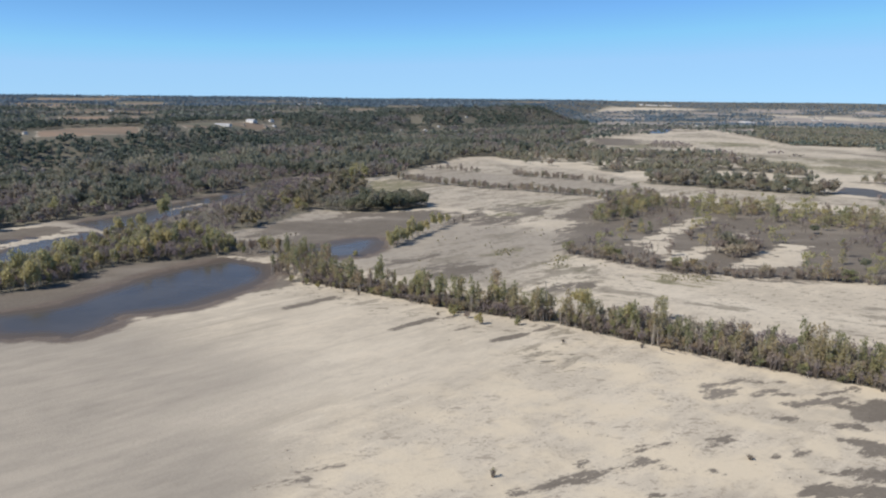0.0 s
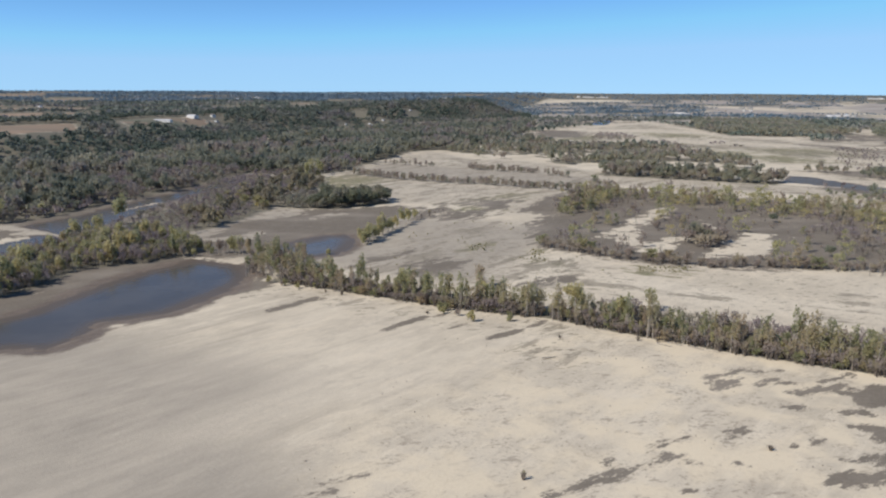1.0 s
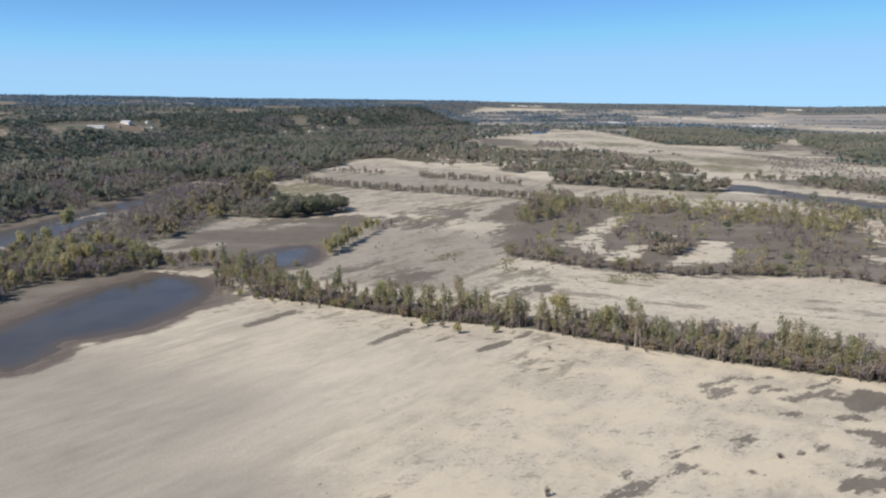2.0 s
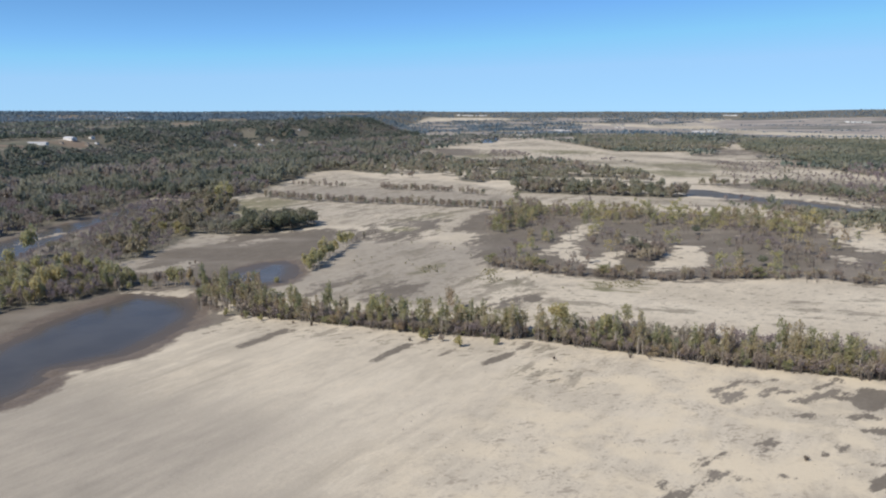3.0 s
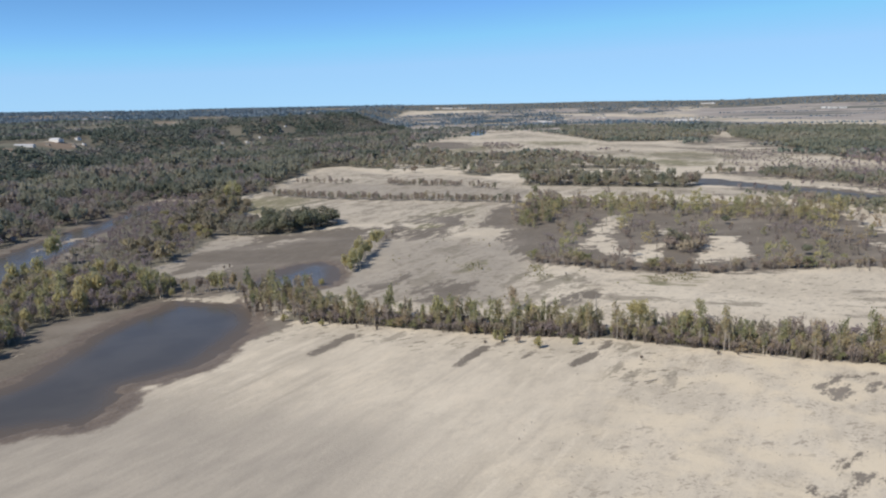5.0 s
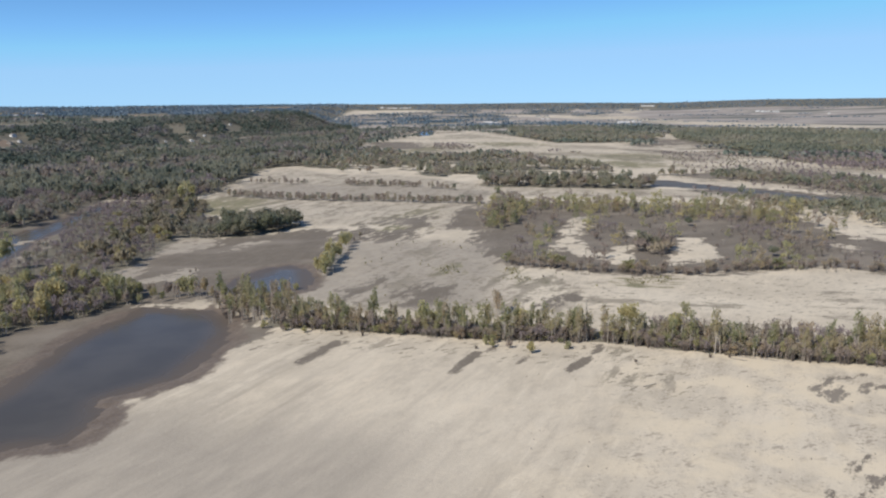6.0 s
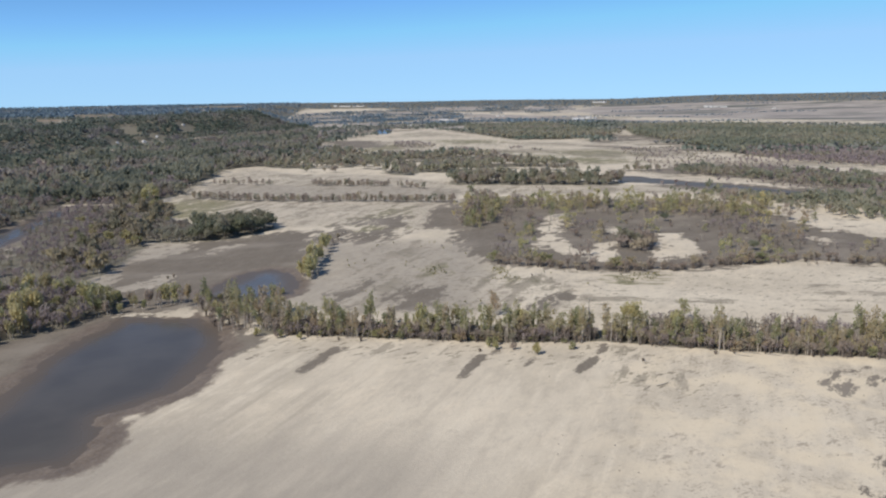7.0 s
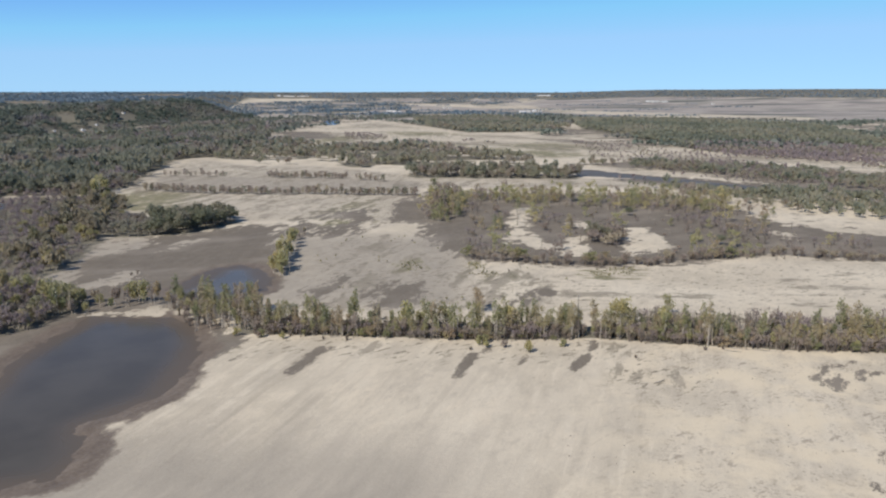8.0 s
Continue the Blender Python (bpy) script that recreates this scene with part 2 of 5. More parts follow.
GROUND = ground_material()
POND_WATER = water_material("pond_water", (0.082, 0.074, 0.062), 0.15, 0.25)
BLUE_WATER = water_material("shallow_pond_water", (0.11, 0.10, 0.085), 0.25, 0.38)
OXBOW_WATER = water_material("backwater", (0.10, 0.092, 0.078), 0.25, 0.28)
RIVER_WATER = water_material("river_water", (0.115, 0.11, 0.10), 0.45, 0.08)
BARK = plain_material("pale_bark", (0.52, 0.47, 0.40), (0.34, 0.30, 0.25), 3.0)
DARK_BARK = plain_material("dark_bark", (0.12, 0.10, 0.085), (0.07, 0.06, 0.05), 3.0)
DEAD_WOOD = plain_material("bleached_wood", (0.42, 0.38, 0.32), (0.28, 0.25, 0.21), 2.0)
TWIG = plain_material("twigs", (0.21, 0.175, 0.145), (0.14, 0.118, 0.10), 1.0)
GREEN_LEAF = leaf_material("green_leaves", [(0.0, (0.173, 0.183, 0.085)), (0.35, (0.237, 0.229, 0.100)), (0.65, (0.282, 0.243, 0.120)), (1.0, (0.300, 0.225, 0.145))], grey=0.2)
YELLOW_LEAF = leaf_material("yellow_leaves", [(0.0, (0.246, 0.236, 0.094)), (0.5, (0.318, 0.289, 0.099)), (1.0, (0.372, 0.301, 0.099))], grey=0.32)
DARK_LEAF = leaf_material("dark_leaves", [(0.0, (0.125, 0.14, 0.082)), (0.6, (0.165, 0.17, 0.10)), (1.0, (0.21, 0.19, 0.125))])
FOREST_LEAF = leaf_material("forest_leaves", [(0.0, (0.131, 0.147, 0.100)), (0.35, (0.186, 0.191, 0.128)), (0.62, (0.241, 0.228, 0.156)), (0.8, (0.225, 0.186, 0.167)), (0.98, (0.246, 0.215, 0.139))], joined=True, sheen=0.55, grey=0.3)
RIVER_LEAF = leaf_material("river_leaves", [(0.0, (0.138, 0.155, 0.106)), (0.35, (0.197, 0.204, 0.129)), (0.65, (0.257, 0.238, 0.151)), (1.0, (0.277, 0.219, 0.170))], joined=True, sheen=0.55, grey=0.3)
MID_LEAF = leaf_material("mixed_leaves", [(0.0, (0.100, 0.108, 0.064)), (0.4, (0.150, 0.145, 0.086)), (0.7, (0.190, 0.160, 0.105)), (1.0, (0.215, 0.178, 0.090))], joined=True, sheen=0.35, grey=0.25)
BROWN_LEAF = leaf_material("brown_scrub", [(0.0, (0.178, 0.140, 0.143)), (0.5, (0.213, 0.172, 0.166)), (0.85, (0.213, 0.183, 0.138)), (1.0, (0.187, 0.177, 0.110))], joined=True, sheen=0.35, grey=0.25)
BROWN_SPRAY = leaf_material("brown_sprays", [(0.0, (0.190, 0.152, 0.123)), (0.5, (0.236, 0.189, 0.152)), (1.0, (0.259, 0.220, 0.132))], sheen=0.35, grey=0.2)
OLIVE_LEAF = leaf_material("olive_leaves", [(0.0, (0.172, 0.163, 0.090)), (0.5, (0.241, 0.220, 0.095)), (1.0, (0.310, 0.256, 0.106))], joined=True, grey=0.2)
# Leaves of the farthest woods, with blue air haze put into their colour.
HAZED_LEAF = leaf_material("hazed_leaves", [(0.0, (0.073, 0.119, 0.153)), (0.5, (0.093, 0.140, 0.177)), (1.0, (0.120, 0.160, 0.199))], joined=True, sheen=0.3, grey=0.2)
BLUFF_LEAF = leaf_material("bluff_leaves", [(0.0, (0.068, 0.093, 0.071)), (0.5, (0.098, 0.120, 0.093)), (0.8, (0.137, 0.143, 0.119)), (1.0, (0.166, 0.151, 0.150))], joined=True, sheen=0.3, grey=0.25)
WHITE_WALL = plain_material("white_siding", (0.78, 0.77, 0.74), (0.68, 0.67, 0.64), 1.5)
METAL_ROOF = plain_material("metal_roof", (0.72, 0.72, 0.72), (0.58, 0.58, 0.58), 1.0, 0.45, 0.1)
SHINGLE = plain_material("grey_shingle", (0.22, 0.21, 0.20), (0.13, 0.125, 0.12), 3.0)
TAN_WALL = plain_material("tan_wall", (0.48, 0.42, 0.34), (0.40, 0.34, 0.28), 1.5)
GLASS = plain_material("dark_glass", (0.03, 0.035, 0.04), (0.05, 0.055, 0.06), 1.0, 0.08)
DOOR = plain_material("grey_door", (0.30, 0.30, 0.30), (0.22, 0.22, 0.22), 1.0, 0.6)


# ---- the lie of the land ----
def rng(seed):
    return np.random.default_rng(seed)


def sdf(x, y, poly):
    """Signed distance in metres to a closed outline, positive inside."""
    p = np.array(poly, float)
    d = np.full(x.shape, 1e9)
    inside = np.zeros(x.shape, bool)
    for (ax, ay), (bx, by) in zip(p, np.roll(p, -1, 0)):
        ex, ey = bx - ax, by - ay
        h = np.clip(((x - ax) * ex + (y - ay) * ey) / (ex * ex + ey * ey + 1e-9), 0, 1)
        d = np.minimum(d, np.hypot(x - ax - h * ex, y - ay - h * ey))
        if ey:
            inside ^= ((ay > y) != (by > y)) & (x < ex * (y - ay) / ey + ax)
    return np.where(inside, d, -d)


def wavy(x, y, scale, seed):
    """Cheap smooth noise, about -1 to 1."""
    r = rng(seed)
    v = np.zeros(np.shape(x))
    for k in range(7):
        a, f, ph = r.uniform(0, 6.283), (0.6 + 0.45 * k) / scale, r.uniform(0, 6.283)
        v = v + np.sin((x * math.cos(a) + y * math.sin(a)) * f * 6.283 + ph + 1.3 * np.sin((y * math.cos(a) - x * math.sin(a)) * f * 3.7 + 2 * ph)) / (1 + 0.55 * k)
    return v / 2.2


def smooth(v, lo, hi):
    t = np.clip((v - lo) / (hi - lo), 0, 1)
    return t * t * (3 - 2 * t)


POND = [(-138, 150), (-126, 168), (-124, 182), (-130, 207), (-134, 226), (-133, 247), (-128, 271), (-100, 270), (-86, 258), (-80, 240), (-77, 220), (-76, 196),
        (-88, 178), (-82, 165), (-82, 150), (-94, 145), (-98, 141), (-112, 136)]
SHALLOW_POND = [(-100, 297), (-112, 305), (-108, 330), (-104, 348), (-96, 354), (-86, 349), (-77, 330), (-74, 308), (-82, 295)]
OXBOW = [(-288, 200), (-262, 222), (-240, 228), (-225, 206), (-196, 190), (-184, 216), (-197, 256), (-216, 279), (-231, 300), (-242, 331), (-258, 374), (-272, 408), (-287, 464),
         (-300, 520), (-316, 560), (-328, 555), (-319, 520), (-308, 460), (-299, 400), (-285, 345), (-284, 300), (-250, 290), (-252, 274), (-262, 260)]
RIVER = [(128, 740), (138, 792), (160, 786), (190, 742), (231, 700), (270, 655), (330, 610), (420, 560), (405, 540), (318, 588), (252, 632), (220, 672), (172, 716)]
CREEK = [(-275, 1790), (-298, 1900), (-310, 2090), (-285, 2110), (-262, 1990), (-245, 1800)]
WATERS = [POND, SHALLOW_POND, OXBOW, RIVER, CREEK]

# Woods, by their outlines on the plan.
LOW_WOOD = [(-300, 262), (-294, 336), (-309, 398), (-317, 465), (-327, 533), (-345, 585), (-275, 610), (-268, 660), (-284, 730), (-312, 900), (-290, 945), (-215, 855), (-140, 848),
            (-52, 790), (60, 800), (120, 830), (100, 930), (20, 1020), (-60, 1120), (-160, 1080), (-290, 1270), (-330, 1500), (-400, 1700), (-470, 1900), (-560, 1500),
            (-600, 1100), (-560, 800), (-520, 590), (-500, 393), (-460, 200), (-380, 150), (-330, 180)]
MID_WOOD = [(-186, 302), (-207, 310), (-236, 322), (-236, 342), (-252, 384), (-281, 444), (-306, 506), (-322, 562), (-300, 585), (-262, 590), (-238, 560), (-205, 490), (-196, 431), (-178, 372), (-176, 340), (-180, 318)]
WEST_BANK = [(-160, 168), (-176, 186), (-193, 214), (-208, 241), (-220, 270), (-222, 292), (-205, 304), (-174, 306), (-140, 290), (-137, 280), (-146, 252), (-162, 234), (-150, 205), (-152, 182)]
DARK_CLUMP = [(-200, 428), (-178, 423), (-160, 428), (-146, 434), (-132, 460), (-124, 474), (-140, 486), (-160, 492), (-190, 490), (-205, 470)]
RIVER_WOOD = [(-34, 722), (40, 712), (124, 706), (134, 738), (60, 752), (-30, 770)]
EAST_WOOD = [(190, 655), (196, 600), (214, 572), (232, 520), (262, 490), (330, 450), (430, 430), (480, 500), (380, 560), (300, 590), (262, 612), (230, 600)]
FAR_BANK = [(146, 846), (186, 818), (246, 760), (290, 700), (334, 645), (410, 600), (480, 640), (390, 745), (310, 800), (240, 860)]
PLAIN_WOOD = [(330, 2000), (620, 2030), (800, 1620), (640, 1100), (450, 880), (352, 1030), (326, 1240), (290, 1600)]
FAR_WOOD = [(-86, 2130), (142, 2250), (270, 1620), (140, 1480), (40, 1500), (-30, 1700)]
BLUFF = [(-480, -200), (-495, 200), (-500, 393), (-530, 600), (-565, 800), (-640, 1100), (-640, 1500), (-504, 2080), (-700, 2500), (-900, 3300), (-1100, 4900),
         (-5500, 4900), (-5500, -1500), (-600, -1500)]

# Open ground of other kinds.
ROWS = [(-245, 628, -176, 607, 3.2), (-176, 607, -20, 598, 2.4), (-268, 738, -202, 727, 5), (-165, 722, -88, 712, 2.2), (-80, 704, -50, 690, 4)]   # rows of bushes: ends, gap
HOME_FIELDS = [[(-746, 596), (-802, 682), (-765, 773), (-683, 708), (-666, 610), (-659, 535)], [(-809, 876), (-818, 976), (-787, 1037), (-756, 1074), (-731, 909), (-706, 804)]]
RIVER_FLAT = [(198, 1223), (291, 1209), (309, 1006), (353, 846), (392, 771), (324, 629), (267, 674), (234, 761), (202, 839), (189, 974)]   # brown scrub land past the river
MUD = []
MUD.append([(-160, 306), (-188, 408), (-168, 428), (-124, 459), (-96, 466), (-88, 425), (-86, 392), (-76, 339), (-70, 308), (-80, 282), (-132, 280)])
MUD.append([(-83, 493), (-63, 531), (-50, 532), (-44, 477), (-82, 482)])
MUD.append([(-38, 546), (-22, 590), (-8, 600), (5, 483), (14, 430), (20, 368), (3, 378), (-8, 424), (-17, 470), (-36, 472)])
MUD.append([(-17, 472), (-8, 418), (3, 380), (14, 366), (33, 360), (72, 349), (93, 352), (127, 362), (166, 374), (200, 365), (260, 350), (330, 400), (250, 470), (208, 566), (157, 605), (114, 606), (67, 600), (23, 618), (-10, 630), (-20, 590)])
MUD.append([(-56, 283), (-54, 313), (-45, 334), (-42, 323), (-45, 299), (-48, 282)])
MUD.append([(-28, 282), (-29, 308), (-21, 323), (-8, 319), (-10, 291), (-16, 281)])
MUD.append([(22, 287), (30, 305), (43, 311), (46, 305), (32, 291), (24, 278)])
MUD.append([(-79, 433), (-64, 466), (-44, 473), (-50, 443), (-66, 416)])
MUD.append([(-91, 425), (-90, 484), (-85, 495), (-78, 443), (-77, 392)])
MUD.append([(-182, 215), (-182, 250), (-135, 285), (-138, 262), (-134, 225), (-126, 185), (-128, 165), (-150, 165)])
MUD.append([(-84, 262), (-78, 240), (-73, 222), (-66, 240), (-70, 252)])
MUD.append([(-325, 300), (-315, 345), (-330, 405), (-345, 535), (-365, 600), (-300, 580), (-280, 470), (-250, 385), (-225, 320), (-225, 290)])
MUD.append([(-330, 190), (-330, 290), (-225, 285), (-190, 255), (-180, 210), (-200, 180)])
MUD.append([(-323, 1514), (-228, 1507), (-177, 1321), (-231, 1239), (-285, 1331)])
MUD.append([(-161, 1181), (-127, 1232), (-56, 1140), (-16, 985), (-68, 986), (-128, 1045)])
MUD.append([(141, 1304), (227, 1257), (277, 1126), (212, 1165)])
MUD.append([(150, 690), (260, 630), (330, 590), (440, 520), (450, 600), (300, 700), (200, 740)])
MUD.append([(-210, 180), (-225, 260), (-215, 300), (-116, 300), (-110, 280), (-112, 226), (-108, 160), (-150, 130)])
MUD.append([(146, 846), (186, 818), (246, 760), (290, 700), (334, 645), (420, 600), (520, 640), (420, 760), (330, 900), (250, 900)])
DRY = []
DRY.append([(-132, 271.5), (-104, 272.5), (-104, 277), (-132, 276)])
DRY.append([(140, 800), (190, 757), (235, 714), (275, 670), (290, 678), (243, 730), (192, 775), (150, 815)])
DRY.append([(-162, 302), (-152, 325), (-144, 342), (-134, 325), (-146, 312)])
DRY.append([(-146, 384), (-140, 410), (-131, 425), (-133, 412)])
DRY.append([(-178, 363), (-183, 393), (-165, 423), (-157, 409), (-163, 389)])
DRY.append([(35, 401), (44, 483), (51, 524), (59, 536), (57, 493), (52, 483), (51, 424), (60, 403), (58, 389), (47, 395), (42, 425)])
DRY.append([(61, 379), (66, 408), (73, 424), (79, 427), (74, 385), (68, 376)])
DRY.append([(91, 376), (99, 407), (110, 451), (122, 457), (124, 416), (122, 395), (112, 385), (99, 376)])
DRY.append([(208, 566), (223, 532), (253, 479), (330, 430), (330, 405), (233, 437), (211, 464), (205, 503)])
DRY.append([(194, 450), (200, 437), (196, 416), (193, 427)])
DRY.append([(8, 684), (75, 693), (154, 663), (185, 634), (150, 618), (69, 622), (9, 631)])
DRY.append([(-191, 408), (-167, 421), (-158, 411), (-177, 385)])
DRY.append([(-1, 650), (34, 700), (126, 695), (186, 670), (170, 630), (94, 636), (23, 638)])
DRY.append([(80, 470), (88, 476), (94, 455), (84, 448)])
DRY.append([(-43, 592), (-58, 594), (-48, 519), (-44, 470), (-37, 470), (-39, 519)])
FLATS = [(-20, 380), (100, 370), (210, 370), (250, 450), (205, 560), (60, 560), (0, 560), (0, 450)]
SPITS = [(-296, 263, -292, 290, 3.0), (-292, 290, -265, 292, 2.6), (-265, 292, -223, 285, 2.2), (-247, 226, -251, 250, 4.0), (-251, 250, -250, 274, 3.4), (-275, 362, -279, 408, 2.2)]   # sand spits in the backwater
MIDDLE_FIELD = [(-245, 632), (-176, 611), (-20, 602), (-20, 690), (-88, 708), (-165, 718), (-268, 735)]
GREEN = []
GREEN.append([(-258, 592), (-244, 630), (-200, 608), (-180, 522), (-199, 512), (-230, 523)])
GREEN.append([(-90, 484), (-77, 520), (-67, 561), (-56, 576), (-50, 507), (-52, 458), (-70, 458)])
GREEN.append([(10, 352), (17, 362), (20, 352), (14, 340)])
GREEN.append([(12, 335), (23, 343), (27, 333), (17, 327)])
GREEN.append([(66, 341), (90, 349), (85, 333), (69, 330)])
GREEN.append([(-20, 354), (-14, 364), (-10, 346), (-16, 340)])
GREEN.append([(20, 1040), (140, 1050), (200, 960), (120, 940)])
GREEN.append([(-90, 1230), (10, 1200), (60, 1130), (-40, 1120)])
GREEN.append([(200, 640), (300, 590), (280, 560), (205, 600)])
GREEN.append([(12, 1124), (97, 1060), (120, 982), (68, 945), (27, 1019)])
GREEN.append([(-250, 1350), (-150, 1400), (-120, 1250), (-200, 1180)])
GREEN.append([(60, 1150), (180, 1200), (230, 1080), (150, 1020)])
GREEN.append([(-20, 1500), (30, 1400), (-60, 1350), (-120, 1500)])
# Fields of the upland and of the far plain.
UPLAND_FIELDS = [[(-1118, 897), (-1078, 980), (-1127, 1170), (-953, 1014), (-969, 890), (-1011, 819)], [(-1506, 1209), (-1447, 1315), (-1242, 1263), (-1251, 1150), (-1334, 1080)], [(-2235, 1980), (-2141, 2073), (-1860, 1815), (-1932, 1724)],
                 [(-3101, 2238), (-3101, 2677), (-2411, 2103), (-2676, 1941)], [(-1189, 1562), (-1036, 1581), (-961, 1478), (-1050, 1415)], [(-1871, 1413), (-1789, 1437), (-1642, 1326), (-1643, 1250)],
                 [(-1210, 1957), (-1159, 2002), (-961, 1662), (-1020, 1652)], [(-1299, 2305), (-1203, 2366), (-1084, 2132), (-1179, 2093)]]
PLAIN = [(-125, 3400), (260, 3700), (700, 4480), (1279, 4299), (1885, 3920), (3300, 3100), (2600, 1600), (1017, 2060), (498, 2120), (321, 2563), (-101, 2939)]
PALE = [[(-1022, 3803), (-1008, 4286), (-585, 4228), (-565, 4082), (-821, 3999)], [(-250, 3864), (449, 3641), (414, 3348), (589, 3018), (369, 2961), (-75, 3618)],
        [(407, 3102), (1093, 2246), (984, 2018), (657, 2168), (361, 2735)], [(-357, 2708), (-298, 2684), (-277, 2508), (-333, 2530)], [(287, 3167), (299, 3157), (382, 3865), (454, 4281), (450, 4331), (366, 3872)]]
FLAT_SCRUB = [[(-187, 1445), (-141, 1474), (-91, 1327), (-100, 1254), (-157, 1262)], [(-73, 1209), (-45, 1274), (12, 1148), (46, 1026), (27, 992), (-28, 1085)], [(33, 1248), (53, 1273), (49, 1218), (34, 1207)],
              [(65, 1216), (84, 1200), (76, 1163), (65, 1177)]]
BROWN_EDGE = [(351, 1125), (451, 1184), (558, 1120), (596, 1010), (497, 834), (431, 853), (379, 914), (343, 1002)]
SAND_FLAT = [(-278, 1310), (-274, 1604), (-208, 1847), (-173, 2000), (-39, 1671), (32, 1450), (135, 1440), (200, 1224), (330, 1060), (430, 850), (300, 800), (239, 880), (191, 870),
             (141, 980), (91, 1070), (12, 1110), (-42, 1210), (-106, 1130), (-136, 1100)]
# Wet hollows in the near field: ends, half width.
HEDGE_FURROWS = [(-46, 213, -39, 235, 2.0), (-38, 234, -36, 236, 0.8), (4, 210, 10, 230, 1.5), (13, 231, 15, 236, 1.0), (23, 220, 27, 228, 0.7), (39, 216, 45, 228, 1.6), (46, 230, 51, 243, 1.0), (-66, 224, -63, 230, 0.6)]
EAST_FURROWS = [(107, 208, 117, 220, 1.0), (108, 204, 116, 212, 0.8), (110, 201, 115, 208, 1.6), (121, 208, 125, 215, 1.2), (126, 213, 129, 214, 1.3), (129, 205, 142, 217, 1.7), (141, 212, 145, 212, 1.8), (147, 206, 152, 217, 4.4),
                (128, 195, 131, 196, 1.4), (140, 197, 146, 199, 1.5), (143, 188, 149, 189, 2.3), (147, 183, 152, 187, 2.1), (119, 218, 126, 223, 0.6), (137, 218, 140, 223, 0.8), (142, 223, 145, 228, 0.8), (154, 214, 175, 222, 3.0),
                (160, 200, 180, 208, 4.0)]
MIDDLE_FURROWS = [(115, 173, 118, 176, 1.2), (113, 168, 116, 171, 0.4), (99, 158, 106, 166, 0.5), (99, 156, 106, 156, 0.7), (128, 171, 129, 172, 0.5), (132, 174, 135, 178, 0.4), (101, 151, 103, 154, 0.8), (106, 152, 109, 154, 0.4),
                  (117, 157, 120, 157, 0.6), (139, 168, 141, 169, 0.4), (142, 169, 146, 174, 0.9), (146, 170, 151, 175, 2.1), (136, 157, 142, 161, 2.6), (143, 161, 151, 165, 2.7)]
SOUTH_FURROWS = [(83, 127, 87, 132, 0.9), (87, 132, 90, 137, 1.1), (90, 137, 96, 144, 1.5), (96, 144, 100, 150, 0.5), (91, 146, 92, 148, 0.5), (108, 141, 109, 142, 0.7), (35, 104, 43, 112, 0.3), (40, 114, 46, 121, 0.4)]
STREAKS = HEDGE_FURROWS + EAST_FURROWS + MIDDLE_FURROWS + SOUTH_FURROWS


def land(x, y):
    """Height of the ground, without the hollows of the waters."""
    d = np.hypot(x - 60, y)
    z = 0.18 * wavy(x, y, 60, 3)
    up = smooth(sdf(x, y, BLUFF) + 30 * wavy(x, y, 300, 5), -10, 190)
    hill = 31 + 4 * wavy(x, y, 700, 7) + 0.006 * np.clip(d - 1000, 0, 4000)
    headland = 9 * np.exp(-(((x + 640) / 150) ** 2 + ((y - 2000) / 330) ** 2))
    z = z + up * (hill + headland)
    far = np.clip((d - 2900) / 1900, 0, 1) ** 2.8
    ridge = 60 + 4 * wavy(x, y, 2600, 9) + 16 * smooth(x - 0.2 * y, -300, 400)
    return z * (1 - far) + ridge * far


def open_upland(x, y):
    """Where the upland lies open in long fields, 0 to 1."""
    d = np.hypot(x - 60, y)
    away = smooth(np.hypot((x + 700) / 1.3, (y - 1950)), 500, 900)   # none on the headland
    return away * smooth(-x, 1000, 1400) * smooth(wavy(x * 0.35 + y * 0.35, (y - x) * 0.9, 420, 41) + smooth(d, 1500, 2400) - 1.35, -0.05, 0.1)


def hollow(x, y):
    """How deep the waters cut in."""
    cut = np.zeros(x.shape)
    for w in WATERS:
        box = (x > min(p[0] for p in w) - 30) & (x < max(p[0] for p in w) + 30) & (y > min(p[1] for p in w) - 30) & (y < max(p[1] for p in w) + 30)
        u, v = 0.94 * x[box] - 0.34 * y[box], 0.34 * x[box] + 0.94 * y[box]
        s = sdf(x[box], y[box], w) + 2.6 * wavy(u, 0.25 * v, 13, 21) + 1.4 * wavy(u, 0.3 * v, 6, 22)
        cut[box] = np.maximum(cut[box], np.clip((s + (4.5 if w is SHALLOW_POND else 2.0)) * 0.11, 0, 1.2))
    return cut * (1 - spit(x, y))


def spit(x, y):
    """1 on the sand spits, 0 away from them."""
    v = np.zeros(x.shape)
    for ax, ay, bx, by, w in SPITS:
        ex, ey = bx - ax, by - ay
        h = np.clip(((x - ax) * ex + (y - ay) * ey) / (ex * ex + ey * ey), 0, 1)
        v = np.maximum(v, smooth(1.4 * w - np.hypot(x - ax - h * ex, y - ay - h * ey), -2.0, 1.0))
    return v


def ground_z(x, y):
    x, y = np.atleast_1d(np.asarray(x, float)), np.atleast_1d(np.asarray(y, float))
    return land(x, y) - hollow(x, y)


